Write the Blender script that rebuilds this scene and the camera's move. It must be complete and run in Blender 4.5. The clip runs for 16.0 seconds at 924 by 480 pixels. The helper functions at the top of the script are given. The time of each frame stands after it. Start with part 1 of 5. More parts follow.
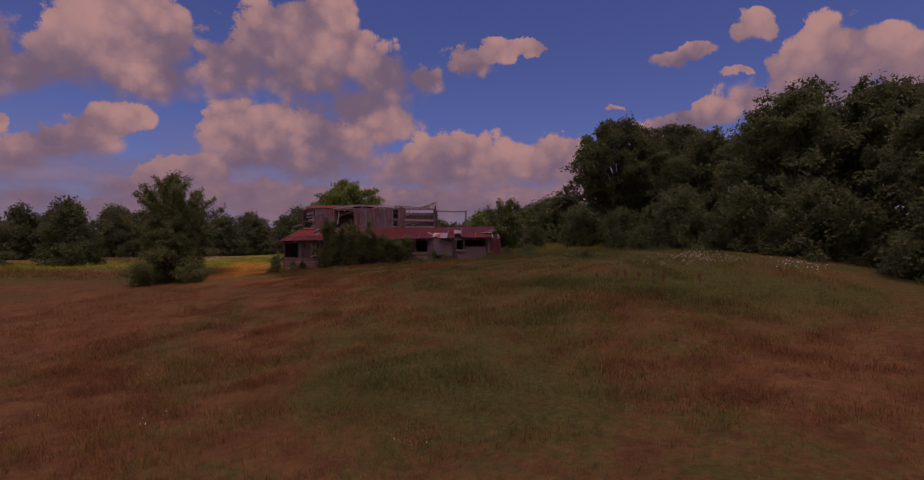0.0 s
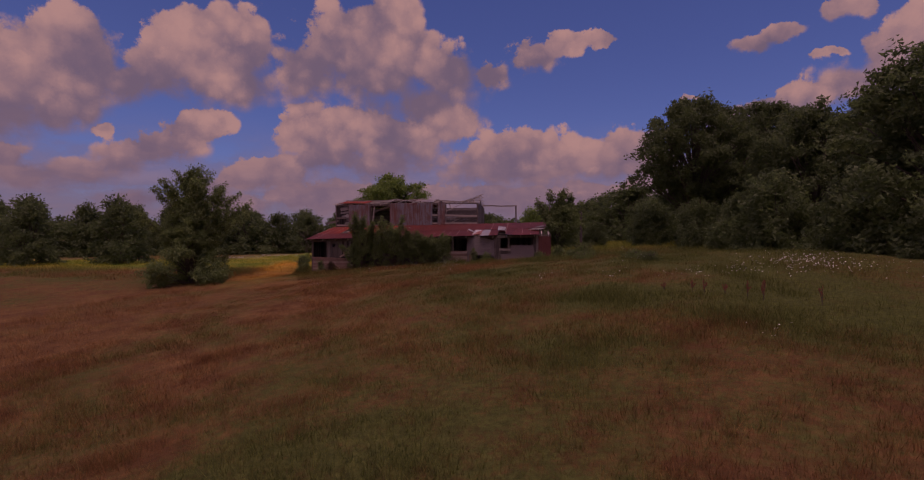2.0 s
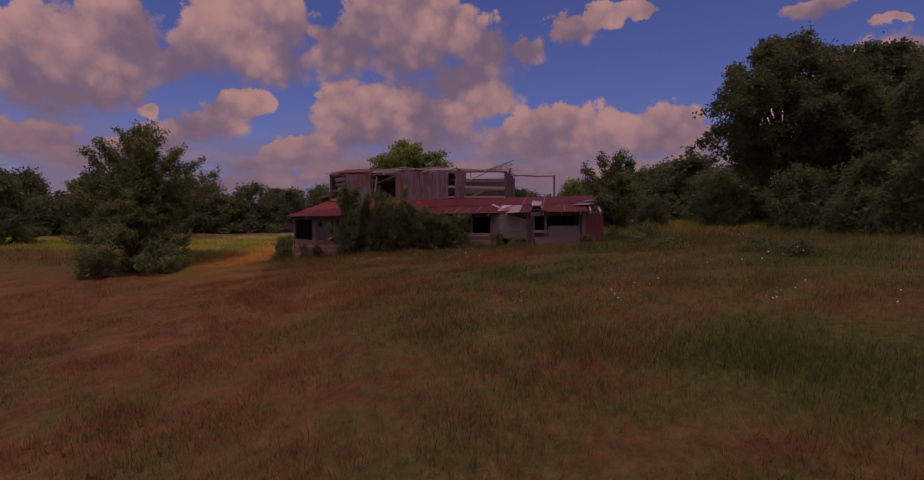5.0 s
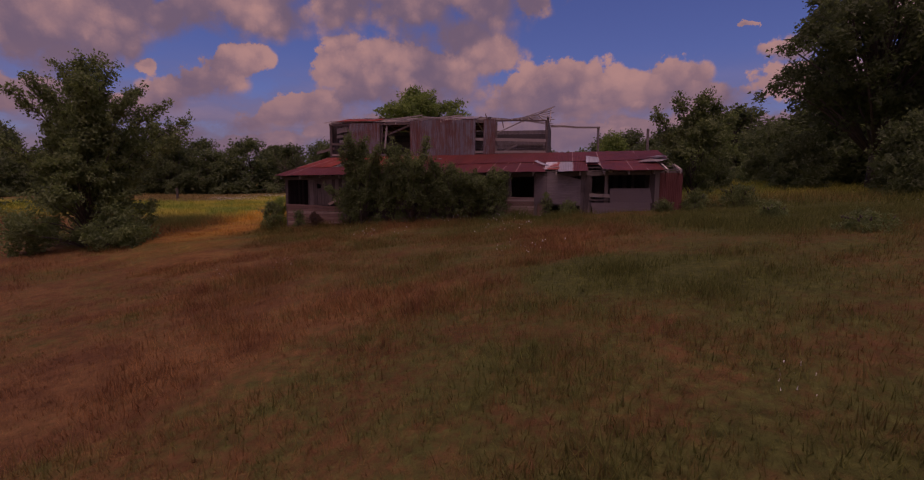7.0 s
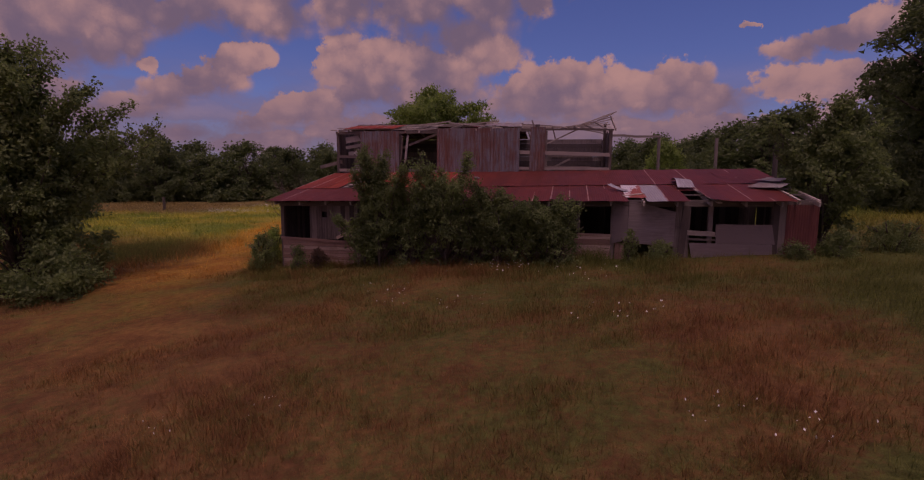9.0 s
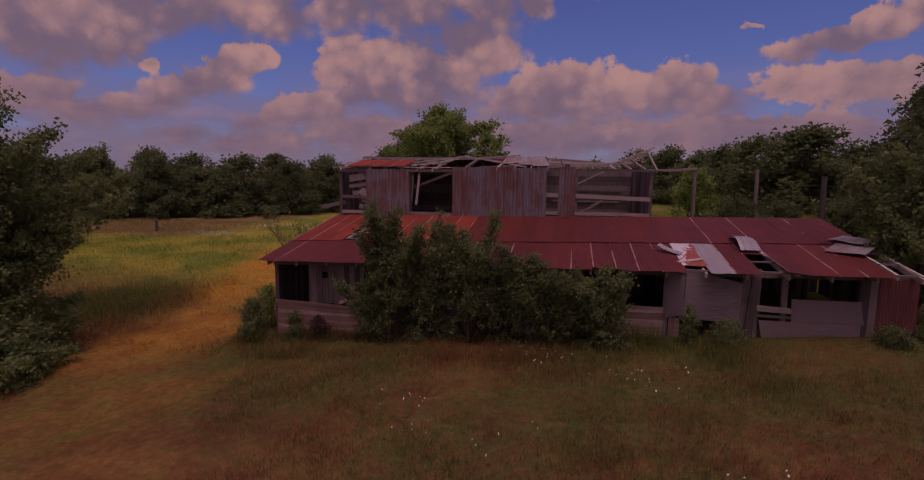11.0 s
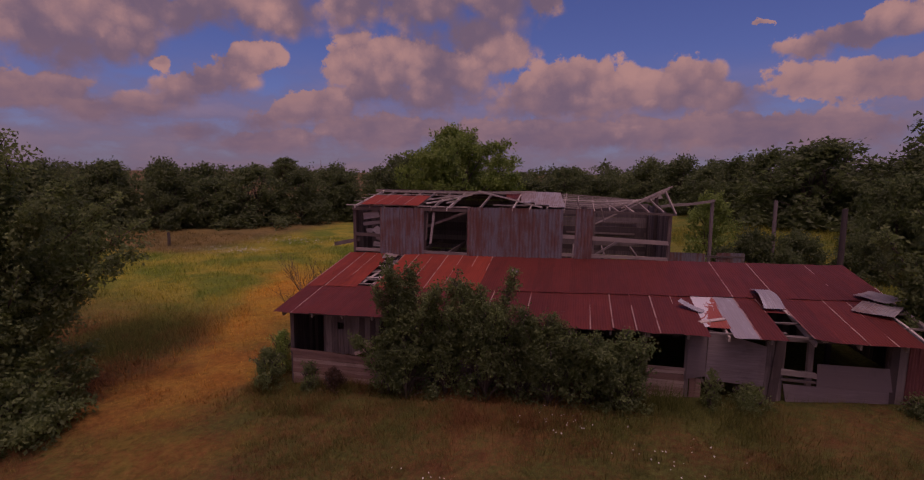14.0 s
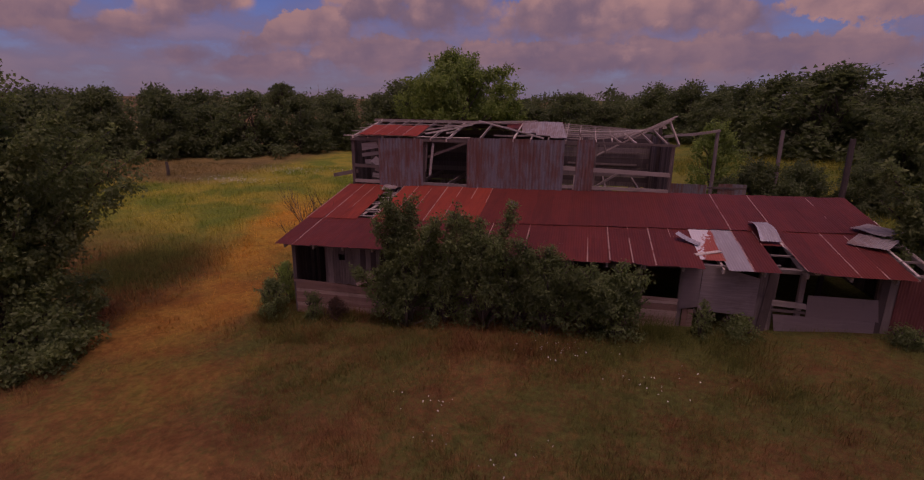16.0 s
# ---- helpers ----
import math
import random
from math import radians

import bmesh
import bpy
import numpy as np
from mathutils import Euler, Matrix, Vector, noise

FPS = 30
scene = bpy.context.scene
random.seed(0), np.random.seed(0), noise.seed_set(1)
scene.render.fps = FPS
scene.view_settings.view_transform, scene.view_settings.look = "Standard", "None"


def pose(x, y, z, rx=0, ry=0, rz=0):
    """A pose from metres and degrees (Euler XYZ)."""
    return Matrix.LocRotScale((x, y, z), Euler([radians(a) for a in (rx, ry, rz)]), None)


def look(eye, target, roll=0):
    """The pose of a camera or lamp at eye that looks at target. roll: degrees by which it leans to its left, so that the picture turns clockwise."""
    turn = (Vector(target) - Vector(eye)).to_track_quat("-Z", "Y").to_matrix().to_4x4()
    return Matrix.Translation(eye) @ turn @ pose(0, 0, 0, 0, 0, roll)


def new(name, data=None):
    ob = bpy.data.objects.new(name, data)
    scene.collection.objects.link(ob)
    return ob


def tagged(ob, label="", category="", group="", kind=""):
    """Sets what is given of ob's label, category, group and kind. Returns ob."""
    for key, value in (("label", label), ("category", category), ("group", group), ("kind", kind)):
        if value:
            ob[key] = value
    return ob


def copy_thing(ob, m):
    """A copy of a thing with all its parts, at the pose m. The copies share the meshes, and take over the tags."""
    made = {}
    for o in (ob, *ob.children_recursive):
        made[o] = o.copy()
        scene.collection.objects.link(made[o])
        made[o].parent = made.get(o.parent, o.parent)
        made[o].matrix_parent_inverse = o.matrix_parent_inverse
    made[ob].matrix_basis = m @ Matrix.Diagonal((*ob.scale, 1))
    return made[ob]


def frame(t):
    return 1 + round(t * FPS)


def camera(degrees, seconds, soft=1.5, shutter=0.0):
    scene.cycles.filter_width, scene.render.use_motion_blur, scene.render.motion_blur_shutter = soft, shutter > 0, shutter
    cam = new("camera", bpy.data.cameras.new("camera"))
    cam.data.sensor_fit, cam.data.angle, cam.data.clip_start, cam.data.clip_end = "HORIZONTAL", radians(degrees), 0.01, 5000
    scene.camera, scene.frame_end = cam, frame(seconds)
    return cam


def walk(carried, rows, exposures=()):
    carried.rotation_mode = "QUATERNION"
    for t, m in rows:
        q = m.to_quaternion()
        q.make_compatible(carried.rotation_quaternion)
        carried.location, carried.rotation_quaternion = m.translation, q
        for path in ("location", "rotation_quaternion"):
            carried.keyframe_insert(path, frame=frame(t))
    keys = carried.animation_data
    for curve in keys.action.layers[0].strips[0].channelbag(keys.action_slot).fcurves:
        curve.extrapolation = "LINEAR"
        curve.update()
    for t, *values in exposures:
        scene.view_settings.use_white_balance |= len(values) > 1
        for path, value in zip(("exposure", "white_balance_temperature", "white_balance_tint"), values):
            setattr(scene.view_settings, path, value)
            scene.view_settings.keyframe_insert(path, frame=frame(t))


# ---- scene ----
cam = camera(84.3, 16.0, soft=1.15)
EXPOSURE, KELVIN, TINT = -1.40, 7150, 66
METRES, EYE, TILT, LEAN, TURN = 35.0, 2.2, 0.0, 0.0, 0.0
ROWS = [
    (0.0, 0.0, 0.0, 0.0, -0.0, 0.0, -0.0),
    (0.5, 0.0113, 0.0369, 0.0006, 0.07, -0.05, 0.01),
    (1.0, 0.0241, 0.0771, 0.0012, 3.07, -0.14, 0.05),
    (1.5, 0.0379, 0.1192, 0.0019, 5.0, -0.22, 0.05),
    (2.0, 0.0486, 0.1616, 0.0017, 7.37, -0.33, 0.12),
    (2.5, 0.056, 0.2064, 0.0024, 9.14, -0.42, 0.16),
    (3.0, 0.0594, 0.253, 0.0028, 9.34, -0.5, 0.13),
    (5.5, 0.0176, 0.485, 0.0007, 11.45, -4.96, 0.0),
    (6.0, -0.0018, 0.5296, 0.0011, 11.42, -7.3, -0.01),
    (6.5, -0.0234, 0.5725, 0.0009, 11.44, -7.32, -0.1),
    (7.0, -0.0461, 0.6127, 0.0008, 11.52, -7.35, -0.19),
    (7.5, -0.0696, 0.6523, 0.0032, 11.56, -7.36, -0.28),
    (8.0, -0.0931, 0.6925, 0.0103, 11.55, -7.39, -0.38),
    (8.5, -0.1148, 0.7345, 0.0196, 11.57, -7.4, -0.41),
    (9.0, -0.1336, 0.7755, 0.0295, 11.62, -7.37, -0.48),
    (11.5, -0.176, 0.8605, 0.1001, 11.8, -7.26, -0.55),
    (12.0, -0.178, 0.8614, 0.1195, 11.98, -7.26, -0.58),
    (12.5, -0.1807, 0.8634, 0.1317, 12.16, -7.27, -0.59),
    (13.0, -0.1835, 0.8658, 0.1353, 12.32, -6.64, -0.58),
    (13.5, -0.1846, 0.8656, 0.1353, 12.51, -2.97, -0.57),
    (14.0, -0.1839, 0.8667, 0.1324, 12.63, -7.55, -0.56),
    (14.5, -0.183, 0.8689, 0.1363, 12.7, -10.11, -0.57),
    (15.0, -0.182, 0.8683, 0.1363, 12.8, -10.31, -0.57),
    (15.5, -0.1814, 0.8671, 0.136, 12.82, -12.48, -0.58),
    (16.0, -0.1816, 0.8676, 0.1359, 12.83, -15.52, -0.55),
]
walk(cam, [(t, pose(0, 0, EYE, TILT, LEAN, TURN) @ pose(METRES * x, METRES * y, METRES * z, 90 + pitch, roll, yaw)) for t, x, y, z, yaw, pitch, roll in ROWS],
     exposures=[(0.0, EXPOSURE, KELVIN, TINT), (16.0, EXPOSURE, KELVIN, TINT)])

# ---------------------------------------------------------------- light
SUN_ELEV, SUN_AZ = 73.0, -72.0          # degrees; azimuth from +x towards +y
sun_dir = Vector((math.cos(radians(SUN_ELEV)) * math.cos(radians(SUN_AZ)),
                  math.cos(radians(SUN_ELEV)) * math.sin(radians(SUN_AZ)),
                  math.sin(radians(SUN_ELEV))))
sun = new("sun", bpy.data.lights.new("sun", "SUN"))
sun.data.energy, sun.data.angle, sun.data.color = 1.5, radians(14.0), (1.0, 0.93, 0.82)
sun.matrix_world = look((0, 0, 60), Vector((0, 0, 60)) - sun_dir)


class Nodes:
    """A short way to write shader nodes."""

    def __init__(self, tree):
        self.tree = tree

    def add(self, kind, operation="", use_clamp=False, interpolation_type="", data_type="", blend_type="", sky_type=""):
        n = self.tree.nodes.new(kind)
        if operation:
            n.operation = operation
        if use_clamp:
            n.use_clamp = True
        if interpolation_type:
            n.interpolation_type = interpolation_type
        if data_type:
            n.data_type = data_type
        if blend_type:
            n.blend_type = blend_type
        if sky_type:
            n.sky_type, n.sun_disc = sky_type, False
        return n

    def put(self, socket, value):
        if isinstance(value, bpy.types.NodeSocket):
            self.tree.links.new(value, socket)
        elif value is not None:
            socket.default_value = value

    def math(self, op, a, b=None, c=None, clamp=False):
        n = self.add("ShaderNodeMath", operation=op, use_clamp=clamp)
        for s, v in zip(n.inputs, (a, b, c)):
            self.put(s, v)
        return n.outputs[0]

    def vec(self, op, a, b=None):
        n = self.add("ShaderNodeVectorMath", operation=op)
        self.put(n.inputs[0], a)
        self.put(n.inputs[1], b)
        return n.outputs["Value"] if op in ("LENGTH", "DOT_PRODUCT", "DISTANCE") else n.outputs[0]

    def ramp(self, f, lo, hi, a=0.0, b=1.0, smooth=True):
        n = self.add("ShaderNodeMapRange", interpolation_type="SMOOTHSTEP" if smooth else "LINEAR")
        for s, v in zip(n.inputs, (f, lo, hi, a, b)):
            self.put(s, v)
        return n.outputs[0]

    def mix(self, f, a, b, blend="MIX"):
        n = self.add("ShaderNodeMix", data_type="RGBA", blend_type=blend)
        for i, v in ((0, f), (6, a), (7, b)):
            self.put(n.inputs[i], (*v, 1.0) if isinstance(v, tuple) and len(v) == 3 else v)
        return n.outputs[2]

    def cells(self, p, scale):
        """Distance to the nearest of scattered points: rounded billows."""
        n = self.add("ShaderNodeTexVoronoi")
        n.feature = "SMOOTH_F1"
        self.put(n.inputs["Vector"], p)
        n.inputs["Scale"].default_value, n.inputs["Smoothness"].default_value = scale, 0.35
        return n.outputs["Distance"]

    def noise(self, p, scale, detail=4.0, rough=0.55, distort=0.0, color=False):
        n = self.add("ShaderNodeTexNoise")
        self.put(n.inputs["Vector"], p)
        n.inputs["Scale"].default_value, n.inputs["Detail"].default_value = scale, detail
        n.inputs["Roughness"].default_value, n.inputs["Distortion"].default_value = rough, distort
        return n.outputs["Color" if color else "Fac"]


def make_world():
    world = bpy.data.worlds.new("sky")
    scene.world = world
    world.use_nodes = True
    tree = world.node_tree
    tree.nodes.clear()
    k = Nodes(tree)
    sky = k.add("ShaderNodeTexSky", sky_type="NISHITA")
    sky.sun_elevation, sky.sun_rotation = radians(SUN_ELEV), radians(90 - SUN_AZ)
    sky.air_density, sky.dust_density, sky.ozone_density = 1.0, 0.6, 2.0
    way = k.add("ShaderNodeTexCoord").outputs["Generated"]
    split = k.add("ShaderNodeSeparateXYZ")
    k.put(split.inputs[0], way)
    dx, dy, dz = split.outputs
    ahead = k.math("MAXIMUM", dy, 0.08)
    u, v = k.math("DIVIDE", dx, ahead), k.math("DIVIDE", dz, ahead)
    flat = k.add("ShaderNodeCombineXYZ")
    k.put(flat.inputs[0], u)
    k.put(flat.inputs[1], v)
    p0 = flat.outputs[0]
    # billows: the cloud edges are bent by two sizes of noise
    big = k.vec("SUBTRACT", k.noise(way, 7.0, 4.0, 0.55, color=True), (0.5, 0.5, 0.5))
    fine = k.vec("SUBTRACT", k.noise(way, 30.0, 6.0, 0.68, color=True), (0.5, 0.5, 0.5))
    p = k.vec("ADD", p0, k.vec("MULTIPLY", big, (0.055, 0.045, 0.0)))
    p = k.vec("ADD", p, k.vec("MULTIPLY", fine, (0.042, 0.042, 0.0)))
    place = k.add("ShaderNodeSeparateXYZ")
    k.put(place.inputs[0], p)
    total, lift = None, None
    for base, top, puffs in CLOUDS:
        heap = None
        for cu, cv, ru, rv in puffs:
            q = k.vec("MULTIPLY", k.vec("SUBTRACT", p, (cu, cv, 0.0)), (0.82 / ru, 0.82 / rv, 0.0))
            w = k.math("EXPONENT", k.math("MULTIPLY", k.vec("LENGTH", q), -10.0))
            heap = w if heap is None else k.math("ADD", heap, w)
        rise = k.math("MULTIPLY", heap, k.ramp(place.outputs[1], base - 0.02, top, -1.0, 1.0, smooth=False))
        total = heap if total is None else k.math("ADD", total, heap)
        lift = rise if lift is None else k.math("ADD", lift, rise)
    body = k.math("ADD", k.math("DIVIDE", k.math("LOGARITHM", k.math("ADD", total, 1e-7), math.e), 10.0), 1.0)
    height = k.math("DIVIDE", lift, k.math("ADD", total, 1e-6))
    swirl = k.vec("ADD", way, k.vec("MULTIPLY", fine, (0.03, 0.03, 0.03)))
    billow = k.math("ADD", k.math("MULTIPLY", k.math("SUBTRACT", 0.42, k.cells(swirl, 13.0)), 0.50),
                    k.math("MULTIPLY", k.math("SUBTRACT", 0.42, k.cells(swirl, 34.0)), 0.40))
    body = k.math("ADD", body, k.math("ADD", billow, k.math("MULTIPLY", k.math("SUBTRACT", k.noise(way, 30.0, 9.0, 0.70), 0.5), 0.62)))
    # crisp heads, ragged and thinning feet
    front = k.ramp(body, -0.02, k.ramp(height, -0.8, 0.5, 0.75, 0.14))
    front = k.math("MULTIPLY", front, k.ramp(dy, 0.12, 0.3))
    # the rest of the sky carries scattered clouds as well
    scatter = k.ramp(k.noise(k.vec("MULTIPLY", way, (1.0, 1.0, 2.2)), 2.2, 8.0, 0.6), 0.40, 0.50)
    # closed cloud overhead, out of view, added to raise the soft light
    scatter = k.math("MAXIMUM", scatter, k.ramp(dz, 0.62, 0.85))
    rest = k.math("MULTIPLY", scatter, k.math("MAXIMUM", k.ramp(dy, 0.3, 0.12), k.ramp(dz, 0.62, 0.85)))
    cover = k.math("MAXIMUM", front, rest)
    puff = k.noise(k.vec("ADD", way, k.vec("MULTIPLY", fine, (0.03, 0.03, 0.05))), 9.0, 6.0, 0.6)
    light = k.math("ADD", k.math("MULTIPLY", height, 0.62), k.math("ADD", k.math("MULTIPLY", billow, 2.3), k.math("MULTIPLY", k.math("SUBTRACT", puff, 0.5), 2.4)))
    light = k.math("SUBTRACT", light, k.math("MULTIPLY", k.ramp(body, 0.15, 0.8), 0.12))
    lit = k.mix(k.ramp(light, -0.85, 0.85), CLOUD_SHADE, CLOUD_LIT)
    # unseen cloud before the sun, high overhead, brightest in the sky; added as fill light
    fill_veil = k.ramp(k.vec("DOT_PRODUCT", way, tuple(sun_dir)), 0.70, 1.0, 1.0, 4.5)
    bright = k.add("ShaderNodeCombineXYZ")
    for socket in bright.inputs:
        k.put(socket, fill_veil)
    lit = k.vec("MULTIPLY", lit, bright.outputs[0])
    air = k.vec("MULTIPLY", sky.outputs[0], SKY_GAIN)
    col = k.mix(cover, air, lit)
    low = k.noise(k.vec("ADD", k.vec("MULTIPLY", way, (1.0, 1.0, 3.2)), k.vec("MULTIPLY", fine, (0.03, 0.03, 0.06))), 8.0, 5.0, 0.55)
    band = k.math("MULTIPLY", k.ramp(low, 0.30, 0.54), k.math("MULTIPLY", k.ramp(dz, 0.22, 0.07), 0.66))
    col = k.mix(band, col, k.mix(k.ramp(low, 0.45, 0.7), (3.6, 3.35, 4.05), (5.6, 4.5, 4.2)))
    haze = k.math("MULTIPLY", k.ramp(dz, 0.17, 0.0), 0.45)
    col = k.mix(haze, col, HAZE)
    back = k.add("ShaderNodeBackground")
    k.put(back.inputs[0], col)
    back.inputs[1].default_value = WORLD
    k.put(k.add("ShaderNodeOutputWorld").inputs[0], back.outputs[0])


WORLD, SKY_GAIN = 0.10, (0.68, 1.04, 1.58)
CLOUD_LIT, CLOUD_SHADE, HAZE = (8.9, 6.8, 5.4), (3.2, 3.15, 3.95), (3.65, 3.5, 4.3)


def cloud(base, top, *puffs):
    """A cumulus: the heights of its foot and head, and its puffs, in hundredths of the tangents of azimuth and elevation."""
    return base / 100, top / 100, [tuple(v / 100 for v in puff) for puff in puffs]


CLOUDS = (
    cloud(27, 45, (-69, 39, 15, 8.5), (-59, 39, 7, 8), (-78, 36, 9, 7), (-58, 31, 7, 4.5), (-84, 33, 7, 5), (-74, 43, 9, 5.5), (-66, 32, 12, 5)),
    cloud(24, 46, (-36, 40, 12, 9), (-28, 44, 7, 7.5), (-44, 34, 8, 6.5), (-30, 32, 11, 7.5), (-24, 36, 6, 6), (-16, 31, 7, 6), (-20, 26, 11, 5)),
    cloud(13, 27, (-45, 22, 6, 6), (-38, 20, 11, 7.5), (-26, 19, 12, 6), (-16, 23, 7, 4.5), (-42, 16, 7, 4), (-27, 15, 14, 4)),
    cloud(10, 20, (-6, 16, 9, 4), (1, 16.6, 8.5, 4.4), (7.5, 15.4, 6, 3.6), (-3, 13, 14, 4)),
    cloud(11, 20, (18.6, 15.4, 5.8, 4.6), (17, 13, 7, 3.2), (24, 13, 7, 2.5)),
    cloud(30, 39, (0.5, 34.8, 5.4, 4), (6, 36.8, 5, 2.9), (13.8, 37.5, 3.5, 1.7)),
    cloud(32, 40, (41.5, 34.6, 4, 1.8), (46, 36.6, 3.6, 1.9)),
    cloud(37, 46, (54.8, 40.8, 2.6, 2.0), (58, 42.8, 3.2, 2.6), (60.4, 41.2, 2.0, 1.8)),
    cloud(31, 35, (52.4, 32.6, 1.8, 0.8), (55.0, 33.3, 2.2, 0.9)),
    cloud(23, 27, (29.6, 25.3, 1.6, 0.7), (31.2, 25.6, 1.2, 0.5)),
    cloud(28, 35, (-7.5, 31, 4, 3.2)),
    cloud(18, 28, (37, 21.4, 5, 1.7), (44, 23.3, 6.5, 2.4), (51, 25.6, 6, 2.6)),
    cloud(22, 43, (71, 37.5, 6.4, 6), (78, 36.5, 9, 6.6), (87, 35, 9, 7), (65, 32, 6, 5), (59, 27, 8, 4), (72, 28, 14, 7), (92, 30, 10, 7)),
    cloud(15, 25, (-70, 23.5, 8.4, 3.2), (-65.5, 24, 4.4, 2.6), (-79, 18.5, 10.5, 4), (-87, 16, 8, 4)),
    cloud(10, 16, (-53.5, 14, 6.6, 2.6), (-49, 14, 3.8, 2.4), (-56, 11.5, 12, 2.5), (-67, 10, 7.5, 2.6), (-64, 11.8, 4, 1.5), (-83, 8.5, 14, 3)),
    cloud(20, 52, (-105, 41, 12, 10), (-97, 42, 9, 8), (-113, 34, 14, 9), (-100, 31, 10, 7), (-125, 40, 14, 10), (-122, 31, 12, 7), (-92, 36, 5, 7), (-113, 27, 13, 5.5), (-103, 27, 9, 4.5), (-96, 28, 5, 4)),
    cloud(10, 24, (-122, 18, 11, 4.5), (-110, 13.5, 13, 3.6), (-96, 13.5, 10, 3.6), (-91.5, 23.5, 2.4, 1.5), (-138, 19, 12, 5)),
    cloud(20, 48, (-148, 33, 14, 12), (-140, 38, 10, 9)),
    cloud(4, 12, (-40, 8, 17, 4), (-5, 7, 22, 3.5), (30, 7.5, 28, 3.5), (38, 16, 6.5, 3.2), (46, 15.6, 8, 3.4), (55, 16, 9, 3.6), (-66, 6, 18, 3)),
)
make_world()


# ---------------------------------------------------------------- terrain height
def land(x, y):
    """Height of the ground: a meadow that rises to the right and towards the barn."""
    a, b, c = np.tanh((x + 6) / 14), np.tanh((y - 25) / 9), np.tanh((y - 45) / 20)
    swell = np.exp(-((x - 12) ** 2 + (y - 25) ** 2) / 242)
    dip = np.exp(-((x + 28) ** 2 + (y - 38) ** 2) / 200)
    shelf = -0.17 * np.tanh((x + 6) / 5) * np.exp(-((y - 45) / 7) ** 2)
    return shelf - 0.872 + 0.933 * a + 0.901 * b + 0.188 * a * b + 0.272 * c + 1.251 * swell - 0.425 * dip


# ---------------------------------------------------------------- materials
def material(name, rough=0.8, metal=0.0):
    m = bpy.data.materials.new(name)
    m.use_nodes = True
    k = Nodes(m.node_tree)
    bsdf = m.node_tree.nodes["Principled BSDF"]
    bsdf.inputs["Roughness"].default_value, bsdf.inputs["Metallic"].default_value = rough, metal
    return m, k, bsdf


def bump(k, bsdf, height, strength, distance):
    b = k.add("ShaderNodeBump")
    b.inputs["Strength"].default_value, b.inputs["Distance"].default_value = strength, distance
    k.put(b.inputs["Height"], height)
    k.put(bsdf.inputs["Normal"], b.outputs[0])


def spot(k):
    return k.add("ShaderNodeNewGeometry").outputs["Position"]


